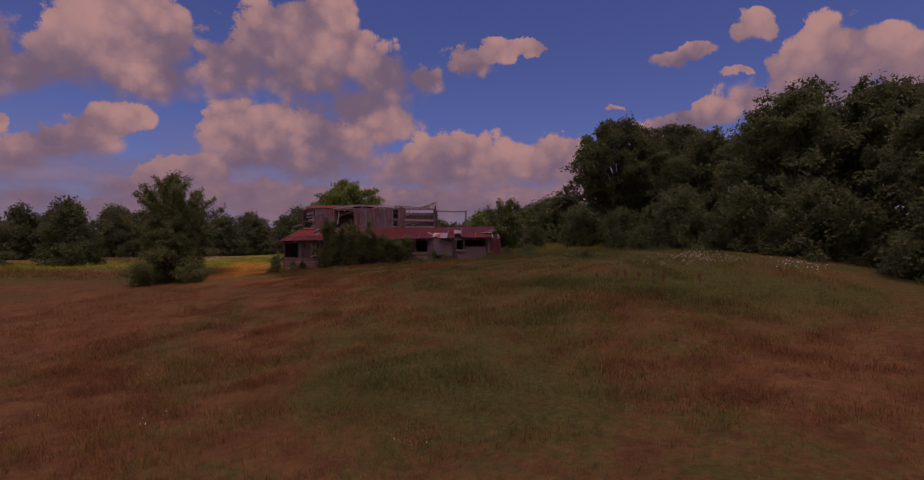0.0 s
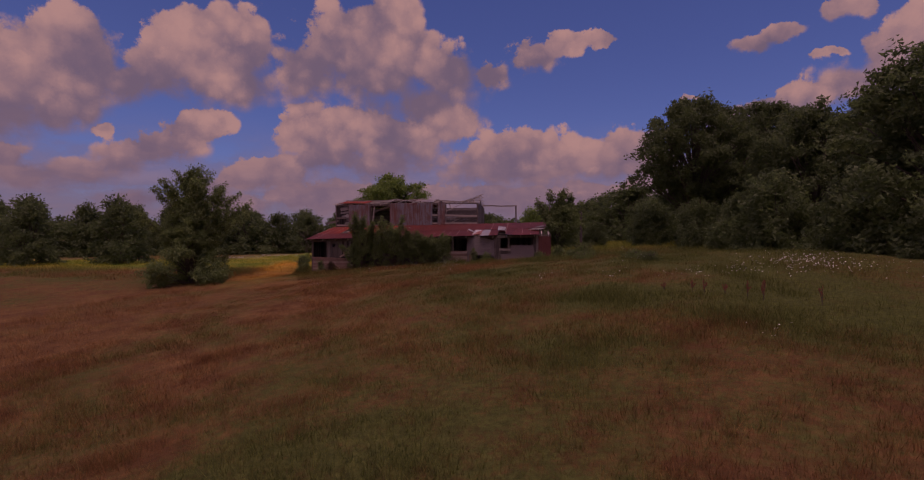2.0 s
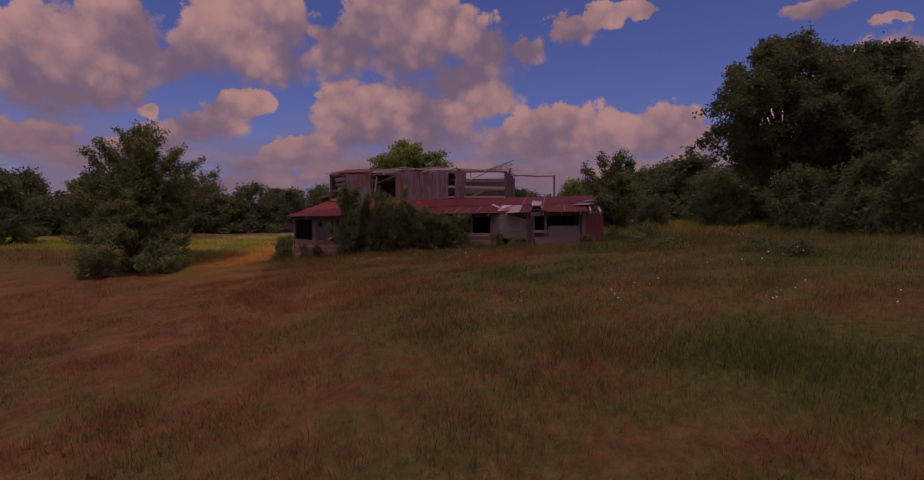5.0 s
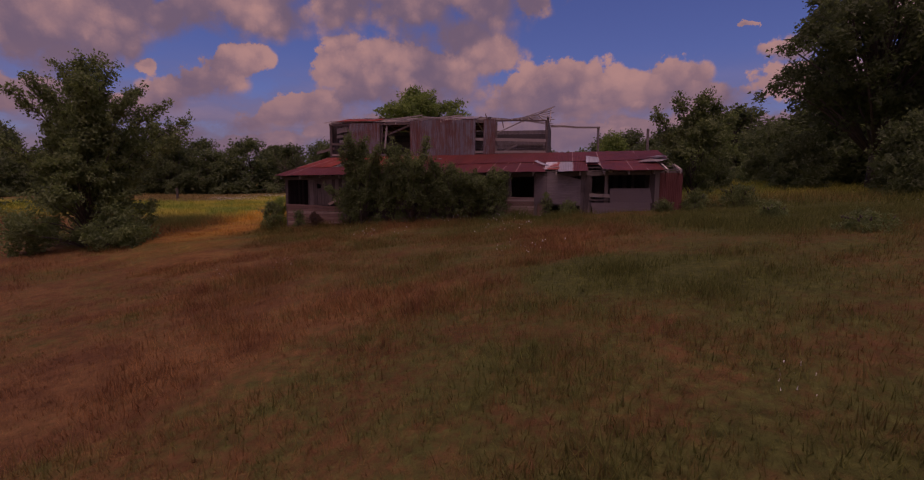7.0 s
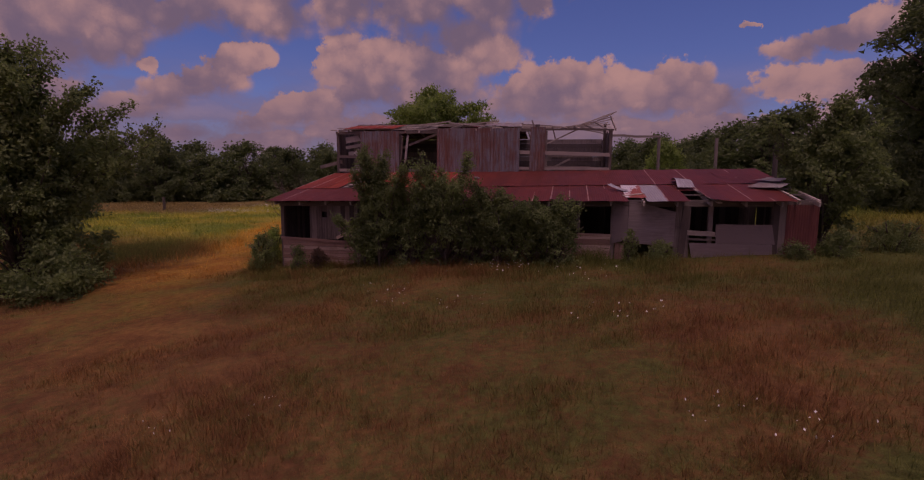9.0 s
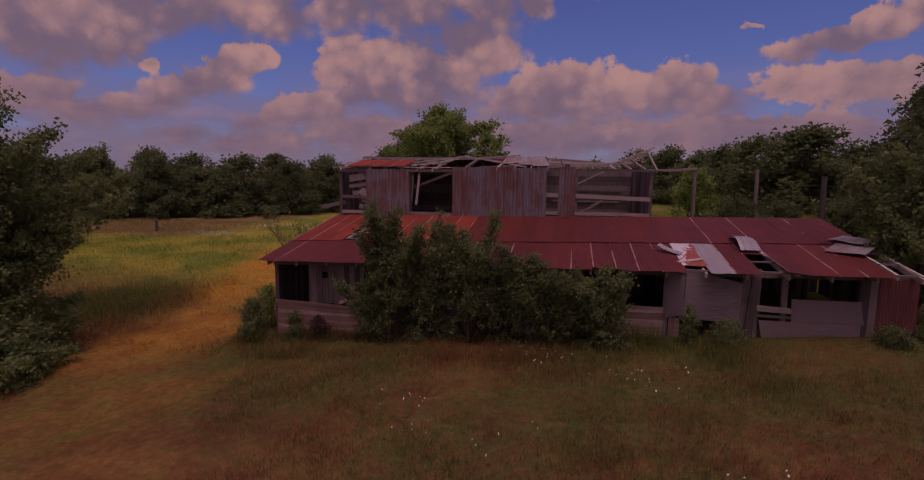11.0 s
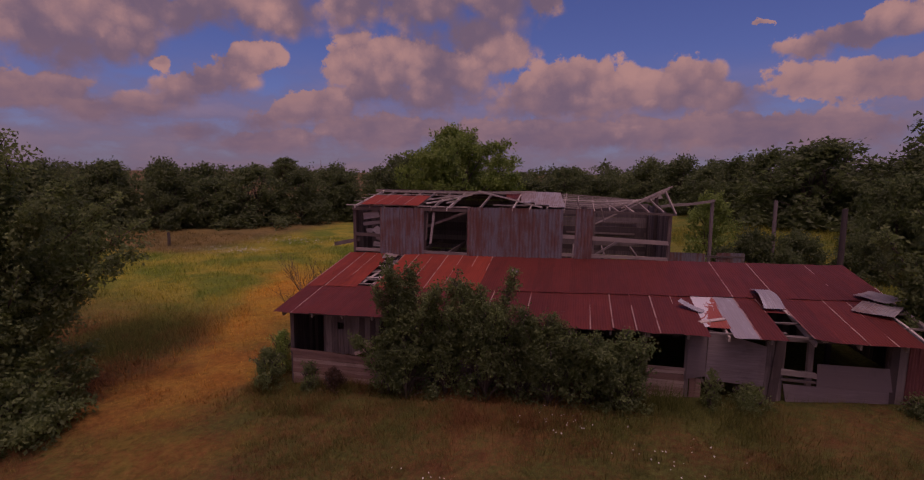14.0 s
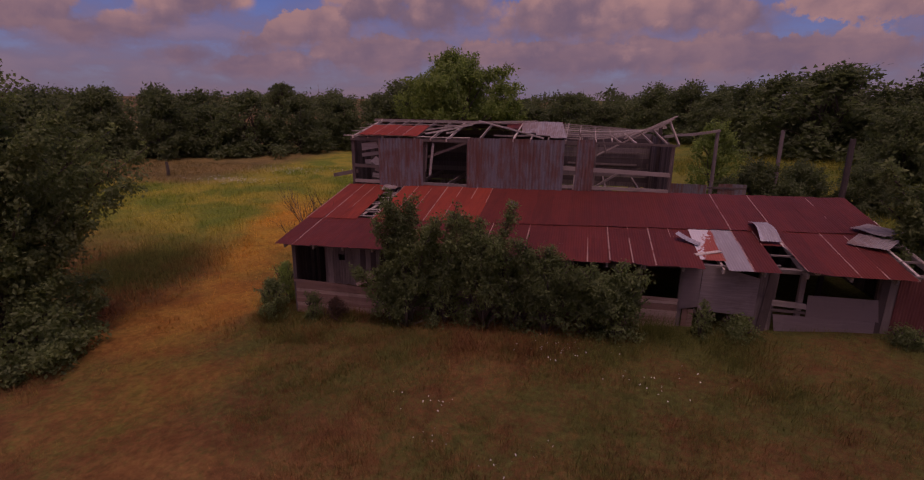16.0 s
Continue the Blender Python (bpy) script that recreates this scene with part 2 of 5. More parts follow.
def meadow_colour(k, gain=1.0):
    """Dry and green grass in drifts, with the mown track beside the barn."""
    p = spot(k)
    s = k.add("ShaderNodeSeparateXYZ")
    k.put(s.inputs[0], p)
    x, y = s.outputs[0], s.outputs[1]
    drift = k.noise(p, 0.15, 6.0, 0.52, 0.4)
    tuft = k.noise(p, 0.9, 5.0, 0.65)
    speck = k.noise(p, 9.0, 3.0, 0.6)
    dry = k.mix(k.ramp(tuft, 0.35, 0.65), (0.185, 0.088, 0.036), (0.285, 0.148, 0.055))
    green = k.mix(k.ramp(speck, 0.3, 0.7), (0.080, 0.098, 0.024), (0.140, 0.152, 0.040))
    f = k.math("ADD", drift, k.math("ADD", k.math("MULTIPLY", k.math("SUBTRACT", tuft, 0.5), 0.6), k.math("MULTIPLY", k.math("SUBTRACT", speck, 0.5), 0.55)))
    f = k.math("ADD", f, k.math("ADD", k.math("ADD", k.ramp(x, -14.0, 4.0, -0.06, 0.075), k.math("MULTIPLY", k.ramp(x, 3.0, 11.0, 0.0, 0.12), k.ramp(y, 13.0, 24.0))), k.ramp(y, 35.0, 44.0, 0.0, 0.08)))
    f = k.math("ADD", f, k.math("MULTIPLY", k.math("SUBTRACT", k.noise(p, 2.7, 4.0, 0.6, 0.3), 0.5), 0.5))
    for px, py, wide, boost in ((4.4, 23.1, 2.6, 0.46), (-0.7, 31.4, 2.2, 0.42), (3.5, 36.5, 3.4, 0.22), (-13.5, 15.0, 3.5, 0.2), (7.6, 31.0, 3.6, 0.26), (-26.5, 49.6, 4.6, 0.34), (-1.0, 13.0, 8.0, 0.10), (9.0, 13.0, 6.0, -0.24), (-7.5, 27.0, 5.0, -0.2), (-15.0, 22.0, 7.0, -0.16), (1.2, 43.0, 4.0, -0.16), (1.5, 29.0, 6.5, 0.10), (3.5, 39.5, 6.0, 0.2), (9.5, 42.0, 8.0, 0.2), (6.0, 72.0, 15.0, 0.5)):
        gap = k.vec("DISTANCE", p, (px, py, 0.3))
        f = k.math("ADD", f, k.ramp(gap, wide, 0.4, 0.0, boost))
    col = k.mix(k.ramp(f, 0.31, 0.75), dry, green)
    # the far field, greener and yellower; its sunlight beyond the cloud-shaded meadow is put into the colour
    far = k.math("MULTIPLY", k.ramp(y, 49.0, 60.0), k.ramp(y, 190.0, 150.0))
    sunlit_lush = k.mix(k.ramp(k.noise(p, 0.22, 4.0, 0.6, 0.5), 0.38, 0.62), (0.185, 0.265, 0.036), (0.43, 0.385, 0.055))
    col = k.mix(k.math("MULTIPLY", far, k.ramp(x, -10.0, 0.0, 0.9, 0.42)), col, sunlit_lush)
    # a strip of dry brown weeds before the tree line
    weeds = k.math("MULTIPLY", k.ramp(k.math("ADD", y, k.math("MULTIPLY", k.math("SUBTRACT", drift, 0.5), 9.0)), 68.0, 72.0), k.ramp(x, -37.0, -44.0, 0.0, 0.8))
    col = k.mix(weeds, col, k.mix(k.ramp(tuft, 0.3, 0.7), (0.17, 0.105, 0.052), (0.27, 0.185, 0.085)))
    # mown track that bends past the barn; its straw is brightened to stand for sunlight
    bend = k.math("ADD", -19.6, k.math("MULTIPLY", k.ramp(y, 46.0, 20.0), 13.0))
    bend = k.math("ADD", bend, k.ramp(y, 46.0, 64.0, 0.0, -6.5, smooth=False))
    off = k.math("ABSOLUTE", k.math("SUBTRACT", x, bend))
    off = k.math("ADD", off, k.math("MULTIPLY", k.math("SUBTRACT", k.noise(p, 0.30, 5.0, 0.6), 0.5), 9.0))
    track = k.math("MULTIPLY", k.math("MULTIPLY", k.ramp(off, 4.4, 0.2), k.ramp(k.vec("DISTANCE", p, (-26.5, 49.6, -1.0)), 2.5, 5.0)), k.math("MULTIPLY", k.ramp(y, 33.0, 54.0), k.ramp(y, 70.0, 61.0)))
    sunlit_straw = k.mix(k.ramp(tuft, 0.3, 0.7), (0.54, 0.235, 0.032), (0.67, 0.36, 0.048))
    col = k.mix(k.math("MULTIPLY", track, k.ramp(drift, 0.36, 0.62, 0.9, 0.55)), col, sunlit_straw)
    fleck = k.noise(p, 5.0, 4.0, 0.65, 0.4)
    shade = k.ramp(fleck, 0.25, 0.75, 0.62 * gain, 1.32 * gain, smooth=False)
    return k.vec("MULTIPLY", col, shade), tuft, speck


def ground_material():
    m, k, b = material("meadow_soil_and_grass", 0.95)
    # same colours as the blades, at a lower gain
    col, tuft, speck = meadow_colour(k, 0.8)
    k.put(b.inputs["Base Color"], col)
    h = k.math("ADD", k.math("MULTIPLY", tuft, 0.6), k.math("MULTIPLY", k.noise(spot(k), 22.0, 4.0, 0.7), 0.4))
    bump(k, b, h, 0.9, 0.12)
    b.inputs["Specular IOR Level"].default_value = 0.1
    return m


def grass_material():
    m, k, b = material("grass_blades", 0.75)
    # blade colour is brightened to make up for shade on the upright blades
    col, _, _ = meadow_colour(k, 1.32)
    r = k.add("ShaderNodeNewGeometry").outputs["Random Per Island"]
    col = k.vec("MULTIPLY", col, k.ramp(r, 0.0, 1.0, 0.78, 1.24, smooth=False))
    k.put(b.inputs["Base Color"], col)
    b.inputs["Specular IOR Level"].default_value = 0.15
    thin = k.add("ShaderNodeBsdfTranslucent")
    k.put(thin.inputs[0], col)
    both = k.add("ShaderNodeMixShader")
    both.inputs[0].default_value = 0.5
    k.put(both.inputs[1], b.outputs[0])
    k.put(both.inputs[2], thin.outputs[0])
    k.put(m.node_tree.nodes["Material Output"].inputs[0], both.outputs[0])
    return m


def leaf_material(name, dark, pale, random_gain=0.28):
    m, k, b = material(name, 0.6)
    r = k.add("ShaderNodeNewGeometry").outputs["Random Per Island"]
    n = k.noise(spot(k), 1.1, 4.0, 0.6)
    f = k.math("ADD", k.math("MULTIPLY", r, random_gain), k.math("MULTIPLY", k.math("SUBTRACT", n, 0.32), 1.7), clamp=True)
    tint = k.add("ShaderNodeObjectInfo").outputs["Random"]
    col = k.vec("MULTIPLY", k.mix(f, dark, pale), k.ramp(tint, 0.0, 1.0, 0.85, 1.15, smooth=False))
    k.put(b.inputs["Base Color"], col)
    b.inputs["Specular IOR Level"].default_value = 0.18
    thin = k.add("ShaderNodeBsdfTranslucent")
    k.put(thin.inputs[0], k.vec("MULTIPLY", col, (1.15, 1.25, 0.9)))
    both = k.add("ShaderNodeMixShader")
    both.inputs[0].default_value = 0.5
    k.put(both.inputs[1], b.outputs[0])
    k.put(both.inputs[2], thin.outputs[0])
    k.put(m.node_tree.nodes["Material Output"].inputs[0], both.outputs[0])
    return m


def wood_material(name, dark, pale, along=2):
    """Weathered boards; the grain runs along one axis of the world."""
    m, k, b = material(name, 0.85)
    scale = [14.0, 14.0, 14.0]
    scale[along] = 0.9
    p = k.vec("MULTIPLY", spot(k), tuple(scale))
    grain = k.noise(p, 1.6, 5.0, 0.65, 0.4)
    stain = k.noise(spot(k), 1.3, 4.0, 0.6)
    r = k.add("ShaderNodeObjectInfo").outputs["Random"]
    f = k.math("ADD", k.math("MULTIPLY", grain, 0.8), k.math("MULTIPLY", k.math("SUBTRACT", r, 0.5), 0.6))
    col = k.mix(k.ramp(f, 0.2, 0.75), dark, pale)
    col = k.mix(k.math("MULTIPLY", k.ramp(stain, 0.52, 0.75), 0.5), col, tuple(c * 0.45 for c in dark))
    k.put(b.inputs["Base Color"], col)
    bump(k, b, grain, 0.5, 0.01)
    return m


def rust_material(name, base, deep, zinc, zinc_from, rough=0.7, metal=0.15, vary=0.22):
    """Old corrugated iron: rust in streaks down the sheet, with grey zinc left in patches."""
    m, k, b = material(name, rough, metal)
    p = spot(k)
    streak = k.noise(k.vec("MULTIPLY", p, (6.0, 0.7, 0.7)), 1.2, 5.0, 0.62)
    blotch = k.noise(p, 0.8, 5.0, 0.6, 0.5)
    fleck = k.noise(p, 16.0, 4.0, 0.7)
    r = k.add("ShaderNodeObjectInfo").outputs["Random"]
    f = k.math("ADD", k.math("MULTIPLY", streak, 0.6), k.math("MULTIPLY", blotch, 0.4))
    f = k.math("ADD", f, k.math("MULTIPLY", k.math("SUBTRACT", r, 0.5), vary))
    col = k.mix(k.ramp(f, 0.32, 0.68), deep, base)
    g = k.math("ADD", f, k.math("MULTIPLY", k.math("SUBTRACT", fleck, 0.5), 0.25))
    left = k.ramp(g, zinc_from, zinc_from + 0.14)
    k.put(b.inputs["Base Color"], k.mix(left, col, zinc))
    k.put(b.inputs["Metallic"], k.math("MULTIPLY", left, 0.35))
    bump(k, b, k.math("ADD", fleck, streak), 0.15, 0.005)
    b.inputs["Specular IOR Level"].default_value = 0.25
    return m


M_GROUND, M_GRASS = ground_material(), grass_material()
M_LEAF = leaf_material("broadleaf_foliage", (0.108, 0.138, 0.070), (0.165, 0.214, 0.092))
M_LEAF_BRIGHT = leaf_material("sunlit_green_foliage", (0.155, 0.225, 0.066), (0.36, 0.48, 0.14))
M_LEAF_OLIVE = leaf_material("olive_shrub_foliage", (0.122, 0.160, 0.074), (0.232, 0.298, 0.112))
M_LEAF_DRY = leaf_material("withered_brown_foliage", (0.085, 0.050, 0.040), (0.150, 0.095, 0.070))
M_BARK, _k, _b = material("rough_bark", 0.9)
_n = _k.noise(_k.vec("MULTIPLY", spot(_k), (6.0, 6.0, 1.5)), 2.5, 5.0, 0.65)
_k.put(_b.inputs["Base Color"], _k.mix(_n, (0.05, 0.038, 0.028), (0.17, 0.14, 0.11)))
bump(_k, _b, _n, 0.8, 0.03)
M_PETAL, _k, _b = material("white_petals", 0.7)
_k.put(_b.inputs["Base Color"], _k.mix(_k.noise(spot(_k), 3.0), (0.62, 0.60, 0.55), (0.82, 0.81, 0.76)))
M_BOARD = wood_material("weathered_board_upright", (0.09, 0.066, 0.060), (0.26, 0.21, 0.188), 2)
M_DARKBOARD = wood_material("dark_inner_board", (0.088, 0.067, 0.065), (0.235, 0.19, 0.18), 2)
M_BEAM = wood_material("weathered_beam_lengthwise", (0.14, 0.110, 0.098), (0.37, 0.31, 0.275), 0)
M_RAFTER = wood_material("weathered_rafter", (0.30, 0.245, 0.21), (0.66, 0.58, 0.51), 1)
M_SIDING = wood_material("pale_clapboard", (0.32, 0.19, 0.145), (0.58, 0.44, 0.35), 0)
M_PLY = wood_material("grey_plywood", (0.235, 0.185, 0.180), (0.38, 0.315, 0.31), 0)
M_PALEBOARD = wood_material("whitewashed_board", (0.24, 0.21, 0.20), (0.46, 0.42, 0.40), 0)
# shade over the roof's right is put into M_ROOF; M_ROOF_BRIGHT goes without it
M_ROOF = rust_material("red_rusted_roof_iron_shaded", (0.150, 0.028, 0.020), (0.104, 0.021, 0.016), (0.30, 0.16, 0.13), 0.86, 0.6, 0.0)
M_ROOF_BRIGHT = rust_material("orange_red_roof_iron", (0.31, 0.052, 0.026), (0.20, 0.034, 0.020), (0.44, 0.25, 0.20), 0.82, 0.7, 0.0)
M_WALL_IRON = rust_material("grey_and_rust_wall_iron", (0.225, 0.185, 0.188), (0.19, 0.085, 0.066), (0.25, 0.24, 0.268), 0.46, 0.6, vary=0.08)
M_WALL_RED = rust_material("faded_red_wall_iron", (0.20, 0.072, 0.064), (0.135, 0.043, 0.038), (0.30, 0.225, 0.215), 0.58, 0.8, 0.0)
M_ZINC = rust_material("galvanised_iron", (0.38, 0.375, 0.395), (0.30, 0.28, 0.29), (0.46, 0.47, 0.50), 0.45, 0.55, 0.2)
M_GREY_IRON = rust_material("dull_grey_iron", (0.30, 0.26, 0.25), (0.24, 0.17, 0.15), (0.36, 0.33, 0.32), 0.45, 0.6, 0.2)
M_EDGE, _k, _b = material("worn_bare_sheet_edge", 0.6)
_k.put(_b.inputs["Base Color"], _k.mix(_k.ramp(_k.noise(spot(_k), 2.5, 4.0), 0.34, 0.48), (0.20, 0.055, 0.038), (0.36, 0.22, 0.18)))


def peeling_material():
    m, k, b = material("zinc_with_peeling_red_paint", 0.6)
    p = spot(k)
    n = k.noise(k.vec("MULTIPLY", p, (2.6, 1.0, 1.0)), 2.6, 7.0, 0.7, 0.6)
    s = k.add("ShaderNodeSeparateXYZ")
    k.put(s.inputs[0], p)
    slant = k.math("ADD", k.math("MULTIPLY", k.math("ADD", s.outputs[0], 2.35), 1.1),
                   k.math("MULTIPLY", k.math("SUBTRACT", 47.2, s.outputs[1]), 0.34))
    f = k.math("ADD", slant, k.math("MULTIPLY", k.math("SUBTRACT", n, 0.5), 1.3))
    k.put(b.inputs["Base Color"], k.mix(k.ramp(f, 0.06, 0.10), (0.60, 0.58, 0.58), (0.33, 0.075, 0.045)))
    return m


M_PEEL = peeling_material()


# ---------------------------------------------------------------- mesh helpers
def mesh_of(name, verts, faces, mats, index=None, smooth=False):
    me = bpy.data.meshes.new(name)
    me.from_pydata(verts, [], faces)
    for m in mats if isinstance(mats, (list, tuple)) else [mats]:
        me.materials.append(m)
    if index is not None:
        me.polygons.foreach_set("material_index", np.asarray(index, dtype=np.int32))
    if smooth:
        me.polygons.foreach_set("use_smooth", np.ones(len(me.polygons), dtype=bool))
    me.update()
    return me


def world_place(ob):
    p = ob.location.copy()
    while ob.parent:
        ob = ob.parent
        p += ob.location
    return p


def part(name, geo, mats, parent, label="", index=None, smooth=False):
    """One mesh object under a thing or a part; geo is (verts, faces) in world metres."""
    verts, faces = geo
    v = np.asarray(verts, dtype=float)
    c = (v.min(0) + v.max(0)) / 2
    ob = new(name, mesh_of(name, (v - c).tolist(), faces, mats, index, smooth))
    ob.parent = parent
    ob.location = Vector(c) - world_place(parent)
    return tagged(ob, label)


def thing(name, place, label, category, group="", kind=""):
    ob = new(name)
    ob.location = place
    ob.empty_display_size = 0.3
    return tagged(ob, label, category, group, kind)


def solo(name, geo, mats, label, category, group="", kind="", index=None, smooth=False):
    """A thing that is one mesh, with its origin at its base."""
    verts, faces = geo
    v = np.asarray(verts, dtype=float)
    c = (v.min(0) + v.max(0)) / 2
    c[2] = v[:, 2].min()
    ob = new(name, mesh_of(name, (v - c).tolist(), faces, mats, index, smooth))
    ob.location = c
    return tagged(ob, label, category, group, kind)


def join(*geos):
    verts, faces = [], []
    for v, f in geos:
        n = len(verts)
        verts += [tuple(p) for p in v]
        faces += [tuple(i + n for i in face) for face in f]
    return verts, faces


BOX_FACES = [(0, 1, 3, 2), (4, 6, 7, 5), (0, 4, 5, 1), (2, 3, 7, 6), (0, 2, 6, 4), (1, 5, 7, 3)]


def beam(a, b, w, h, up=(0, 0, 1), wobble=0.0, seed=0):
    """A sawn timber from a to b, w wide and h high, a little out of true, with ends cut askew."""
    rnd = random.Random(seed * 7919 + int(abs(a[0] * 131 + a[1] * 57 + a[2] * 29 + b[0] * 17) * 10))
    a, b = Vector(a), Vector(b)
    d = (b - a).normalized()
    u = Vector(up)
    if abs(d.dot(u)) > 0.98:
        u = Vector((0, 1, 0))
    s = d.cross(u).normalized()
    u = s.cross(d).normalized()
    n = 4 if wobble else 1
    verts, faces = [], []
    for i in range(n + 1):
        t = i / n
        c = a.lerp(b, t)
        if wobble:
            c = c + u * rnd.uniform(-wobble, wobble) + s * rnd.uniform(-wobble, wobble) * 0.5
        skew = rnd.uniform(-0.25, 0.25) * h if i in (0, n) else 0
        for su, ss in ((-1, -1), (-1, 1), (1, 1), (1, -1)):
            verts.append(tuple(c + u * su * h / 2 + s * ss * w / 2 + d * skew * su * 0.5))
    for i in range(n):
        for j in range(4):
            faces.append((4 * i + j, 4 * i + (j + 1) % 4, 4 * i + 4 + (j + 1) % 4, 4 * i + 4 + j))
    faces += [(3, 2, 1, 0), tuple(4 * n + j for j in range(4))]
    return verts, faces


def sheet(corner, across, along, width, length, amp=0.007, pitch=0.078, bend=None, steps=2, dent=0.0, seed=0):
    """Corrugated iron: waves run along the second direction. bend(s, t) lifts the sheet along its normal."""
    rnd = random.Random(seed)
    a, l = Vector(across).normalized(), Vector(along).normalized()
    n = a.cross(l).normalized()
    cols = max(4, int(round(width / pitch * 4)))
    verts, faces = [], []
    ph = rnd.uniform(-0.3, 0.3)
    ragged = [rnd.uniform(-0.012, 0.012) for _ in range(cols + 1)]
    for j in range(steps + 1):
        t = j / steps
        for i in range(cols + 1):
            s = i / cols
            lift = amp * math.sin(s * width / pitch * 2 * math.pi)
            if bend:
                lift += bend(s, t)
            if dent:
                lift += dent * noise.noise(Vector((s * 2 + seed, t * 3, seed * 0.37)))
            end = ragged[i] if j in (0, steps) else 0
            verts.append(tuple(Vector(corner) + a * s * width + l * (t * length + end) + n * lift))
    for j in range(steps):
        for i in range(cols):
            q = j * (cols + 1) + i
            faces.append((q, q + 1, q + cols + 2, q + cols + 1))
    return verts, faces


def tube(points, radii, sides=6):
    """A tapered, bent limb through the points."""
    verts, faces = [], []
    pts = [Vector(p) for p in points]
    for i, p in enumerate(pts):
        d = (pts[min(i + 1, len(pts) - 1)] - pts[max(i - 1, 0)]).normalized()
        s = d.cross(Vector((0.31, 0.95, 0.05))).normalized()
        u = s.cross(d)
        for j in range(sides):
            a = 2 * math.pi * j / sides
            verts.append(tuple(p + (s * math.cos(a) + u * math.sin(a)) * radii[i]))
    for i in range(len(pts) - 1):
        for j in range(sides):
            faces.append((i * sides + j, i * sides + (j + 1) % sides, (i + 1) * sides + (j + 1) % sides, (i + 1) * sides + j))
    faces.append(tuple(range(sides))[::-1])
    faces.append(tuple((len(pts) - 1) * sides + j for j in range(sides)))
    return verts, faces


def fast_mesh(name, verts, loops, sides, mat):
    """A mesh from arrays; every face has the same number of corners."""
    me = bpy.data.meshes.new(name)
    count = len(loops) // sides
    me.vertices.add(len(verts))
    me.vertices.foreach_set("co", np.asarray(verts, dtype=np.float32).ravel())
    me.loops.add(len(loops))
    me.loops.foreach_set("vertex_index", np.asarray(loops, dtype=np.int32))
    me.polygons.add(count)
    me.polygons.foreach_set("loop_start", np.arange(0, len(loops), sides, dtype=np.int32))
    me.materials.append(mat)
    me.update(calc_edges=True)
    return me


# ---------------------------------------------------------------- ground
def build_ground():
    """One sheet, fine near the walk and coarse towards the horizon."""
    def axis(lo, hi, step, far):
        inner = list(np.arange(lo, hi + 0.01, step))
        out, d = [], step
        p = hi
        while p < far:
            d *= 1.35
            p += d
            out.append(p)
        low, d, p = [], step, lo
        while p > -far:
            d *= 1.35
            p -= d
            low.append(p)
        return np.array(low[::-1] + inner + out)
    xs, ys = axis(-45, 30, 0.75, 2600), axis(-10, 80, 0.75, 2600)
    gx, gy = np.meshgrid(xs, ys)
    z = land(gx, gy)
    lump = np.array([[noise.noise(Vector((x * 0.35, y * 0.35, 0.0))) * 0.10 + noise.noise(Vector((x * 1.3, y * 1.3, 4.0))) * 0.05
                      if abs(x) < 90 and abs(y) < 140 else 0.0 for x in xs] for y in ys])
    z = z + lump
    n = len(xs)
    verts = np.stack([gx.ravel(), gy.ravel(), z.ravel()], 1)
    j, i = np.meshgrid(np.arange(len(ys) - 1), np.arange(n - 1), indexing="ij")
    q = (j * n + i).ravel()
    loops = np.stack([q, q + 1, q + n + 1, q + n], 1).ravel()
    me = fast_mesh("ground", verts, loops, 4, M_GROUND)
    me.polygons.foreach_set("use_smooth", np.ones(len(me.polygons), dtype=bool))
    tagged(new("ground", me), "rolling meadow of dry brown and green grass", "ground", kind="structure")


build_ground()


# ---------------------------------------------------------------- barn
BARN = Vector((-6.4, 50.0, 0.2))
FRONT, BACK = 46.0, 51.5               # the lean-to's walls
LOFT_BACK, RIDGE = 58.3, 54.9          # the upper barn behind it


def roof_z(x, y):
    """Top of the lean-to roof, which climbs a little along the barn."""
    return 2.12 + (x + 16.2) * 0.0175 + (y - 45.3) * 0.175


def mid_y(x):
    return 47.55 + (x + 16.2) * 0.036


barn = thing("barn", BARN, "derelict wooden barn with rusty red iron roof, standing in a meadow", "barn")


